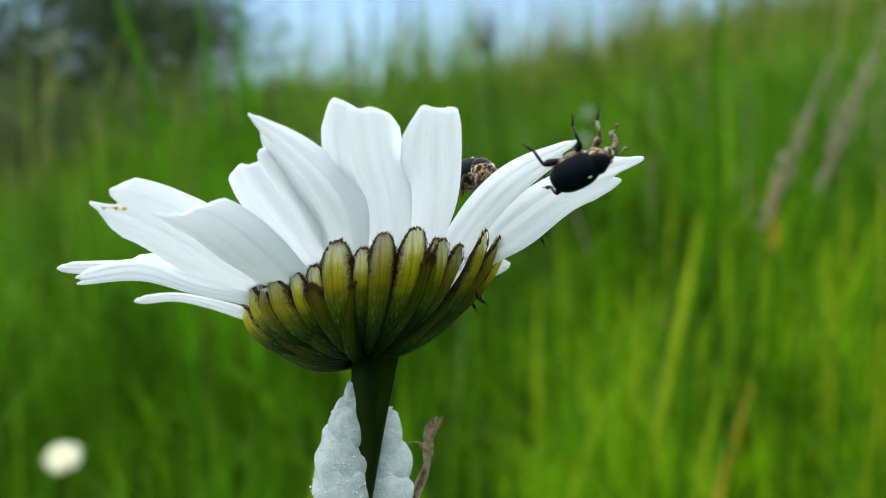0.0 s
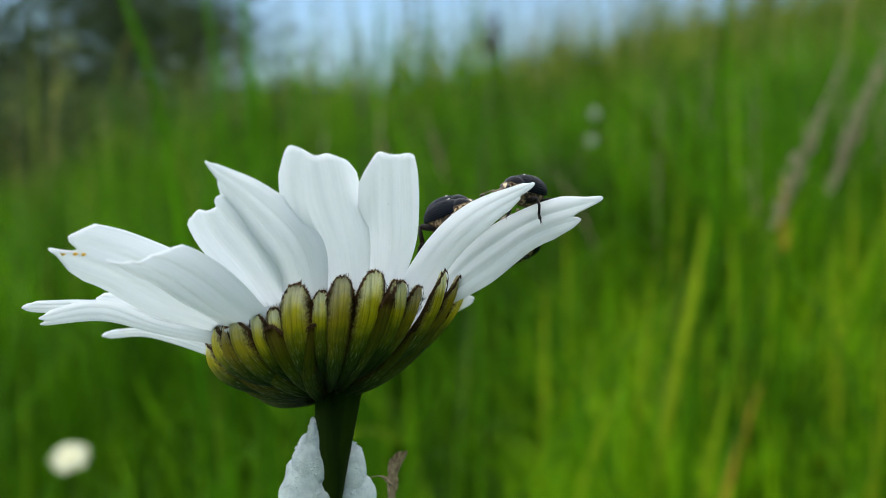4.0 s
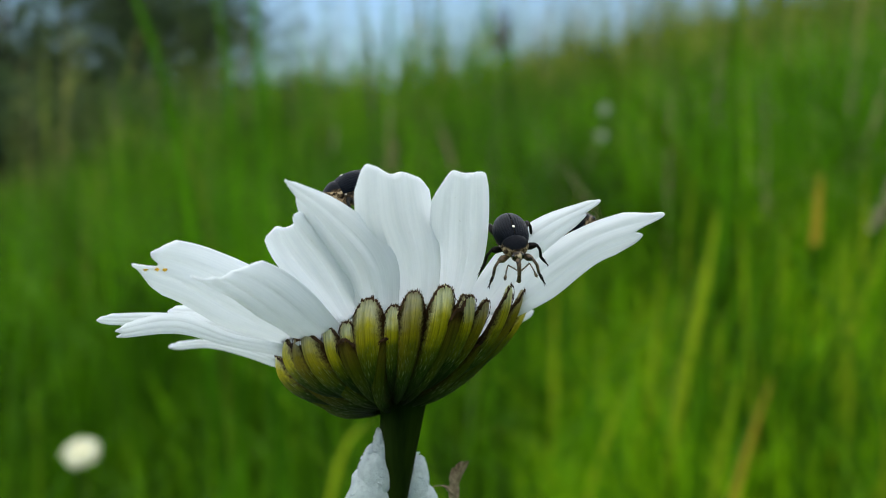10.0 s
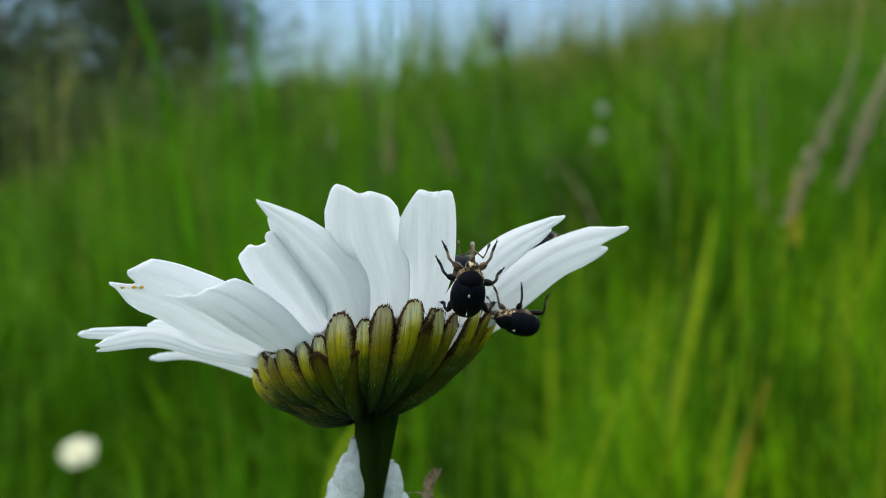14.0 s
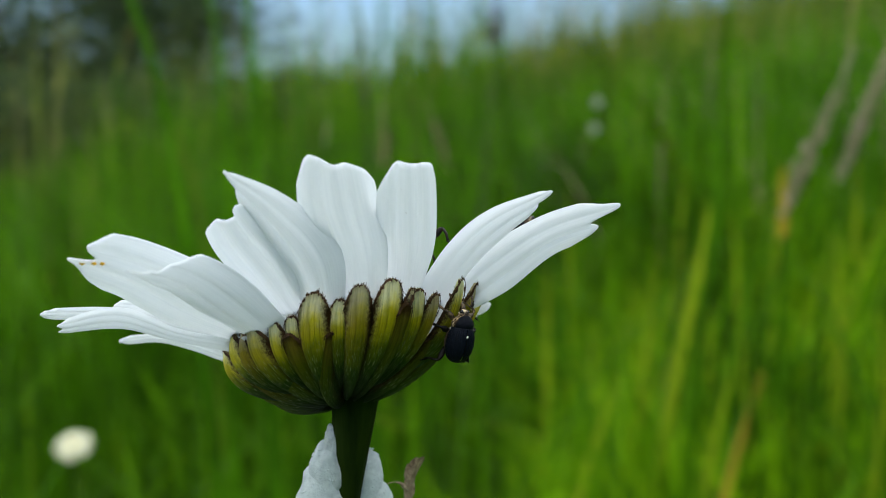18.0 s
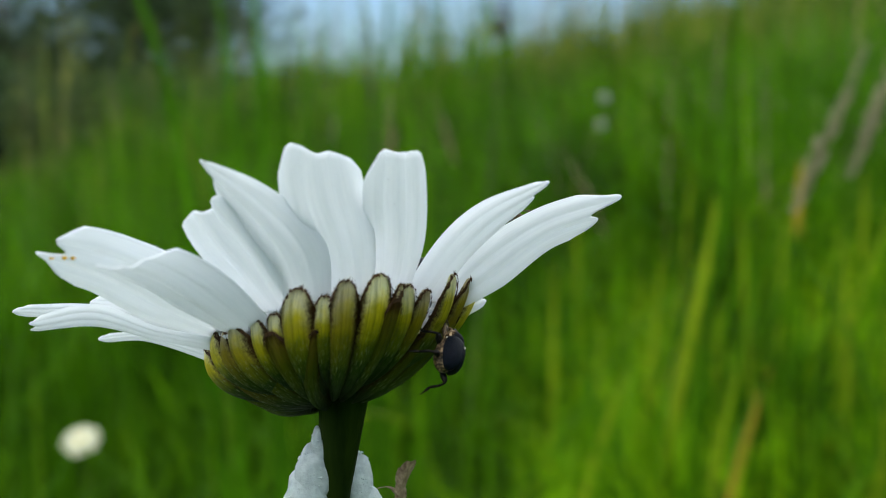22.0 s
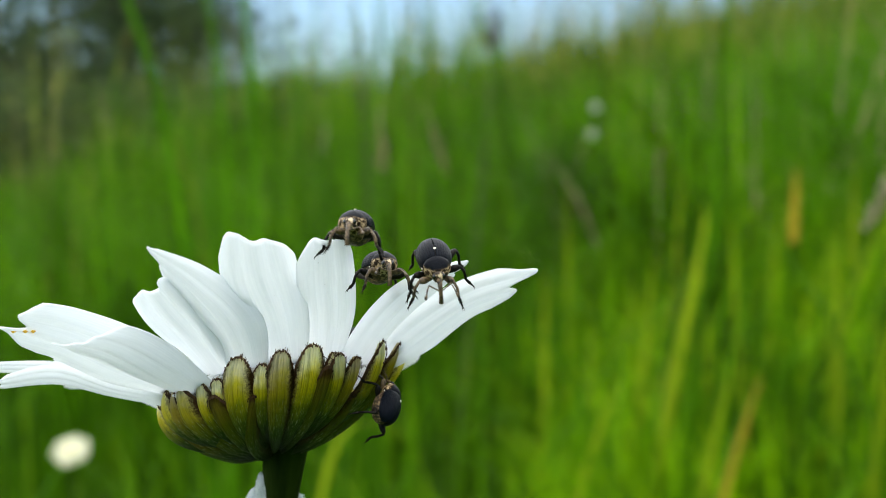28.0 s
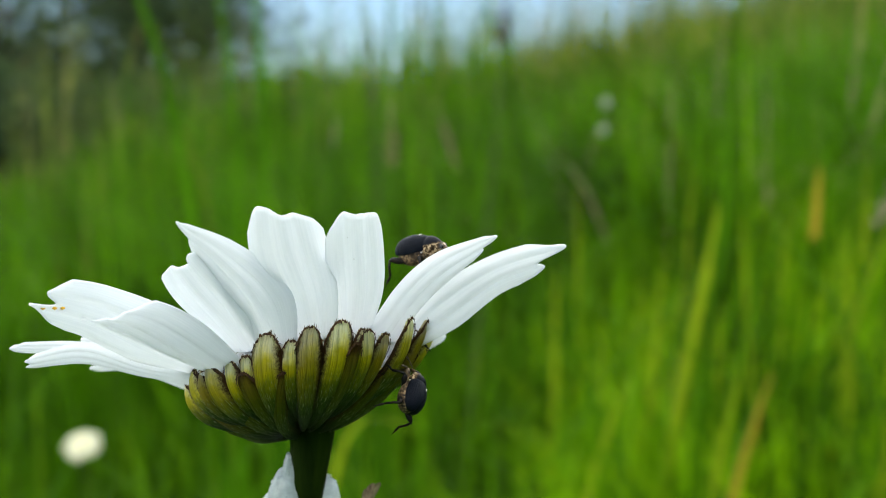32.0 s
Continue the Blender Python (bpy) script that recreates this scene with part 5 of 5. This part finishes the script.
W3 = [
    (0, (6.96, -0.67, 7.33), (0.60, -0.76, 0.26), (-0.17, 0.19, 0.97)),    (0.5, (9.56, 1.35, 7.60), (0.90, 0.36, 0.26), (-0.23, -0.11, 0.97)),
    (1, (10.43, 1.38, 7.87), (0.79, 0.55, 0.28), (-0.22, -0.17, 0.96)),    (1.5, (11.46, 1.41, 8.41), (0.85, 0.45, 0.29), (-0.22, -0.19, 0.96)),
    (2, (12.21, 1.95, 8.25), (0.94, -0.09, 0.34), (-0.35, -0.14, 0.93)),    (2.5, (12.02, 1.93, 8.54), (0.92, -0.19, 0.34), (-0.37, -0.13, 0.92)),
    (3, (12.48, 2.84, 8.74), (0.88, -0.28, 0.38), (-0.41, -0.03, 0.91)),    (3.5, (9.86, 2.26, 7.69), (0.78, -0.49, 0.40), (-0.46, -0.00, 0.89)),
    (5.5, (2.61, 0.24, 6.12), (0.41, -0.91, 0.28), (-0.12, 0.28, 0.96)),    (6, (3.24, 0.25, 6.17), (0.40, -0.90, 0.17), (-0.17, 0.11, 0.98)),
    (6.5, (7.65, -5.39, 11.32), (0.58, -0.78, 0.22), (-0.35, -0.00, 0.93)),    (7, (7.60, -5.41, 11.01), (0.59, -0.79, 0.17), (-0.32, -0.04, 0.95)),
    (7.5, (7.44, -5.42, 10.88), (0.62, -0.77, 0.11), (-0.26, -0.07, 0.96)),    (8, (7.25, -5.42, 10.89), (0.68, -0.73, 0.00), (-0.15, -0.13, 0.98)),
    (8.5, (9.78, -5.51, 9.68), (0.82, -0.57, -0.06), (-0.06, -0.19, 0.98)),    (9, (13.99, 4.42, 7.94), (0.92, 0.31, -0.24), (0.30, -0.17, 0.94)),
    (9.5, (12.73, 4.38, 7.82), (0.87, 0.45, 0.19), (-0.11, -0.19, 0.98)),    (10, (13.20, 4.40, 7.20), (0.85, 0.45, 0.29), (-0.22, -0.19, 0.96)),
    (10.5, (13.20, 4.30, 7.00), (0.80, 0.46, 0.39), (-0.34, -0.20, 0.92)),    (11, (13.57, 4.35, 7.49), (0.80, 0.46, 0.39), (-0.34, -0.20, 0.92)),
    (12, (13.52, 4.36, 7.62), (0.78, 0.48, 0.41), (-0.35, -0.21, 0.91)),    (13, (12.94, 4.29, 6.68), (0.78, 0.48, 0.41), (-0.35, -0.21, 0.91)),
    (14, (12.96, 4.28, 6.43), (0.78, 0.48, 0.41), (-0.35, -0.21, 0.91)),    (14.5, (12.30, 4.27, 6.33), (0.78, 0.48, 0.41), (-0.35, -0.21, 0.91)),
    (16.5, (11.92, 4.25, 6.03), (0.78, 0.48, 0.41), (-0.35, -0.21, 0.91)),    (18, (11.80, 4.25, 6.14), (0.78, 0.48, 0.41), (-0.35, -0.21, 0.91)),
    (19, (11.72, 4.24, 5.90), (0.78, 0.48, 0.41), (-0.35, -0.21, 0.91)),    (21, (10.79, 4.21, 5.55), (0.78, 0.48, 0.41), (-0.35, -0.21, 0.91)),
    (22, (10.44, 4.25, 6.08), (0.65, 0.58, 0.50), (-0.43, -0.26, 0.86)),    (22.5, (9.41, 3.36, 7.53), (0.65, 0.58, 0.50), (-0.43, -0.26, 0.86)),
    (23, (9.43, 3.31, 6.92), (0.77, 0.57, 0.29), (-0.19, -0.23, 0.96)),    (23.5, (8.95, 3.26, 6.28), (0.85, 0.53, -0.04), (0.14, -0.15, 0.98)),
    (24, (12.27, 4.26, 6.26), (0.94, -0.32, 0.13), (-0.19, -0.14, 0.97)),    (24.5, (13.25, 4.27, 6.29), (0.74, -0.62, 0.26), (-0.35, -0.02, 0.94)),
    (25, (14.20, 4.33, 7.16), (0.78, -0.62, 0.05), (-0.16, -0.13, 0.98)),    (25.5, (14.29, 3.34, 7.35), (0.52, -0.81, 0.27), (-0.23, 0.17, 0.96)),
    (27.5, (11.53, -9.45, 10.62), (0.15, -0.99, 0.28), (-0.01, 0.28, 0.96)),    (28, (11.66, -10.49, 10.17), (0.15, -0.92, -0.36), (-0.05, -0.36, 0.93)),
    (28.5, (11.11, -9.46, 10.52), (-0.79, -0.55, -0.28), (-0.10, -0.33, 0.94)),    (29, (9.02, -8.43, 10.85), (-0.87, -0.42, 0.25), (0.36, -0.21, 0.91)),
    (29.5, (6.56, -7.33, 12.11), (-0.69, -0.38, 0.61), (0.69, -0.08, 0.72)),    (30, (7.05, -5.52, 9.51), (0.10, -0.99, 0.28), (-0.02, 0.28, 0.96)),
    (30.5, (7.49, -6.60, 8.57), (0.51, -0.83, -0.24), (0.03, -0.26, 0.96)),    (31, (7.68, -7.59, 8.73), (0.71, -0.63, -0.31), (0.15, -0.29, 0.94)),
    (31.5, (7.38, -2.60, 8.39), (0.77, -0.63, -0.11), (-0.01, -0.18, 0.98)),    (32, (8.14, -0.67, 7.93), (0.84, -0.50, 0.22), (-0.25, 0.05, 0.96)),
]
W4 = [
    (0, (10.80, 4.10, 4.60), (0.44, 0.85, -0.28), (0.14, 0.25, 0.96)),    (2.5, (11.40, 4.10, 5.20), (0.53, 0.70, -0.48), (0.30, 0.37, 0.88)),
    (3, (14.00, 3.20, 6.60), (0.53, 0.37, -0.77), (0.62, 0.46, 0.64)),    (3.5, (15.20, 2.40, 6.40), (0.10, -0.07, -0.99), (0.97, 0.22, 0.09)),
    (4.5, (15.00, 2.00, 4.90), (-0.64, -0.27, -0.72), (0.77, -0.22, -0.60)),    (5.5, (13.40, 2.00, 2.75), (-0.83, -0.25, -0.50), (0.56, -0.36, -0.75)),
    (6, (9.75, 2.00, -0.15), (-0.83, -0.25, -0.50), (0.55, -0.51, -0.66)),    (6.5, (7.76, 1.62, -2.26), (-0.62, -0.06, -0.78), (0.74, -0.35, -0.57)),
    (7, (6.30, 0.94, -4.65), (-0.71, -0.05, -0.71), (0.62, -0.51, -0.59)),    (7.5, (4.63, 0.32, -6.16), (-0.94, -0.13, -0.31), (0.33, -0.47, -0.82)),
    (8, (3.29, 0.27, -7.51), (-0.97, -0.22, -0.09), (0.18, -0.44, -0.88)),    (8.5, (3.40, 0.78, -7.34), (-0.79, -0.55, 0.27), (0.06, -0.50, -0.86)),
    (9, (3.37, 1.81, -6.89), (0.21, -0.90, 0.38), (0.20, -0.34, -0.92)),    (9.5, (3.20, 2.32, -6.50), (0.83, -0.17, 0.53), (0.45, -0.35, -0.82)),
    (10, (3.90, 4.00, -4.00), (0.60, 0.06, 0.80), (0.73, -0.46, -0.51)),    (10.5, (7.38, 0.60, -2.57), (0.41, 0.07, 0.91), (0.83, -0.45, -0.34)),
    (11, (7.85, 0.61, -2.38), (0.20, -0.03, 0.98), (0.86, -0.47, -0.19)),    (11.5, (7.92, -2.36, -1.92), (-0.10, -0.13, 0.99), (0.83, -0.56, 0.01)),
    (12, (7.93, -5.22, -0.18), (0.05, 0.62, 0.78), (0.55, -0.62, 0.45)),    (12.5, (7.04, -7.72, 0.18), (0.10, -0.13, 0.99), (0.30, -0.94, -0.16)),
    (13, (6.30, -9.15, 1.17), (-0.05, -0.03, 1.00), (0.15, -0.99, -0.02)),    (13.5, (5.97, -10.04, 2.74), (0.11, 0.29, 0.95), (0.12, -0.95, 0.27)),
    (14, (6.82, -10.93, 4.25), (0.11, -0.49, 0.87), (-0.00, -0.87, -0.49)),    (14.5, (6.21, -10.86, 5.19), (0.05, 0.28, 0.96), (0.05, -0.96, 0.28)),
    (15.5, (5.82, -10.73, 6.92), (-0.10, -0.03, 0.99), (0.16, -0.99, -0.01)),    (16.5, (7.35, -10.21, 7.09), (-0.31, -0.03, 0.95), (0.42, -0.90, 0.11)),
    (17, (7.58, -9.62, 8.35), (-0.31, 0.17, 0.94), (0.64, -0.69, 0.34)),    (17.5, (6.77, -6.58, 8.76), (-0.53, 0.77, 0.37), (0.30, -0.24, 0.92)),
    (18, (4.51, -0.77, 6.05), (-0.42, 0.70, -0.58), (-0.00, 0.64, 0.77)),    (18.5, (5.01, -1.00, 2.97), (-0.55, 0.74, -0.39), (-0.04, 0.44, 0.90)),
    (32, (5.64, 1.91, 1.59), (-0.53, 0.83, -0.17), (-0.01, 0.19, 0.98)),]
W5 = [
    (0, (13.50, 4.14, 5.70), (0.53, 0.85, 0.04), (0.51, -0.28, -0.81)),    (9, (13.50, 4.10, 5.60), (0.53, 0.85, 0.04), (0.51, -0.28, -0.81)),
    (9.5, (13.40, 3.60, 5.40), (0.22, 0.98, 0.04), (0.61, -0.11, -0.78)),    (10, (13.60, 4.08, 5.00), (-0.22, 0.97, -0.07), (0.61, 0.08, -0.79)),
    (10.5, (14.00, 3.09, 4.80), (-0.65, 0.76, -0.06), (0.37, 0.25, -0.90)),    (11, (14.60, 3.10, 4.70), (-0.84, 0.52, -0.14), (0.29, 0.21, -0.94)),
    (11.5, (15.05, 2.06, 4.06), (-0.91, 0.20, -0.36), (0.34, -0.13, -0.93)),    (12, (14.87, 1.63, 3.80), (-0.97, -0.24, -0.10), (0.18, -0.34, -0.92)),
    (12.5, (15.04, 0.63, 3.88), (-0.97, -0.22, 0.13), (0.01, -0.54, -0.84)),    (13, (15.11, 0.03, 3.27), (-0.95, -0.21, 0.24), (-0.03, -0.70, -0.72)),
    (13.5, (13.77, -0.00, 2.83), (-0.90, -0.26, 0.36), (0.01, -0.83, -0.56)),    (14, (11.01, -3.15, 0.98), (-0.94, -0.22, 0.25), (-0.02, -0.72, -0.69)),
    (14.5, (9.36, -1.25, -0.46), (-0.91, -0.25, -0.32), (0.41, -0.47, -0.78)),    (15.5, (7.66, -1.45, -3.13), (-0.60, -0.74, -0.30), (0.69, -0.28, -0.67)),
    (16.5, (7.00, -3.48, -3.41), (0.23, -0.64, 0.74), (0.69, -0.43, -0.58)),    (17, (7.12, -5.62, -2.60), (0.33, -0.49, 0.81), (0.62, -0.53, -0.58)),
    (17.5, (7.23, -5.54, -1.55), (-0.10, -0.24, 0.96), (0.61, -0.78, -0.13)),    (18, (7.69, -5.52, -1.27), (0.20, -0.03, 0.98), (0.49, -0.86, -0.13)),
    (18.5, (7.75, -5.57, -1.89), (0.20, 0.80, 0.56), (0.93, -0.32, 0.10)),    (19, (8.01, -5.58, -2.06), (0.20, 0.80, 0.56), (0.93, -0.32, 0.10)),
    (20, (7.91, -5.60, -2.24), (0.20, 0.80, 0.56), (0.93, -0.32, 0.10)),    (21, (7.93, -5.61, -2.47), (0.20, 0.80, 0.56), (0.93, -0.32, 0.10)),
    (22, (7.64, -5.60, -2.29), (0.20, 0.80, 0.56), (0.93, -0.32, 0.10)),    (23, (7.71, -5.60, -2.34), (0.20, 0.80, 0.56), (0.93, -0.32, 0.10)),
    (24, (7.67, -5.61, -2.47), (0.20, 0.80, 0.56), (0.93, -0.32, 0.10)),    (25, (7.91, -5.61, -2.42), (0.20, 0.80, 0.56), (0.93, -0.32, 0.10)),
    (27.5, (7.93, -5.55, -1.64), (0.20, 0.80, 0.56), (0.93, -0.32, 0.10)),    (28, (8.26, -5.56, -1.74), (0.20, 0.80, 0.56), (0.93, -0.32, 0.10)),
    (29, (8.04, -5.55, -1.65), (0.20, 0.80, 0.56), (0.93, -0.32, 0.10)),    (30, (7.88, -5.59, -2.19), (0.20, 0.80, 0.56), (0.93, -0.32, 0.10)),
    (31, (7.50, -5.59, -2.13), (0.20, 0.80, 0.56), (0.93, -0.32, 0.10)),    (32, (8.03, -5.63, -2.65), (0.20, 0.80, 0.56), (0.93, -0.32, 0.10)),
]


def facing(at, ahead, up):
    """A pose from a place in mm from the flower head's centre, a heading and an up direction."""
    x = Vector(ahead).normalized()
    z = (Vector(up) - x * Vector(up).dot(x)).normalized()
    m = Matrix((x, z.cross(x), z)).transposed().to_4x4()
    m.translation = CENTRE @ (Vector(at) * MM)
    return m


def crawl(animal, rows, size, phase):
    """Keys a weevil along its rows, carried by the swaying plant, and swings its legs while it moves."""
    keyed, steps = [], []
    poses = [(t, facing(*rest)) for t, *rest in rows]
    travel = phase
    last = None
    for k in range(129):
        t = k * 0.25
        m = sway_of(PLANT, t) @ sway_of(poses, t)
        keyed.append((t, m))
        here = sway_of(poses, t)
        if last is not None:
            travel += min(1.9, 1.1 * (here.translation - last.translation).length / MM)
        last = here
        steps.append((t, travel))
    walk(animal, keyed)
    animal.scale = (size, size, size)
    for n, leg in enumerate(c for c in animal.children if c.name.startswith("leg")):
        rest = leg.matrix_basis.translation.copy()
        side = 1 if rest.y > 0 else -1
        gait = math.pi * (n % 2 == (n // 2) % 2)
        walk(leg, [(t, Matrix.Translation(rest) @ Euler((side * radians(7) * max(0, math.cos(s + gait)), 0, side * radians(15) * math.sin(s + gait))).to_matrix().to_4x4())
                   for t, s in steps])


def lean(plant, shifts, height):
    """Sways a stalk about its foot: rows of seconds and metres by which its top moves sideways."""
    foot = plant.matrix_basis.translation.copy()
    walk(plant, [(t, Matrix.Translation(foot) @ Euler((0, math.atan(d / height), 0)).to_matrix().to_4x4()) for t, d in shifts])


build_ground()
build_meadow()
build_trees()
build_hills()
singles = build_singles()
daisy = build_daisy()
froth = build_froth(Matrix.Translation(BASE) @ CENTRE)
animals = [weevil(label) for label in (
    "black weevil with tan scaly underside crawling over petal tips", "black weevil with a pale face between the petals",
    "black weevil with ridged wing cases on a white petal", "black weevil climbing the underside of the flower",
    "black weevil clinging to the green bracts")]


def motions():
    walk(daisy, PLANT)
    walk(froth, [(t, m @ CENTRE) for t, m in PLANT])
    for k, (animal, rows) in enumerate(zip(animals, (W1, W2, W3, W4, W5))):
        crawl(animal, rows, 0.80 if animal is animals[4] else 0.91, k * 1.3)
    lean(singles["stalk"], STALK, 0.55)
    lean(singles["stalk_two"], STALK, 0.55)
    lean(singles["ochre"], OCHRE_SWAY, 0.48)


motions()
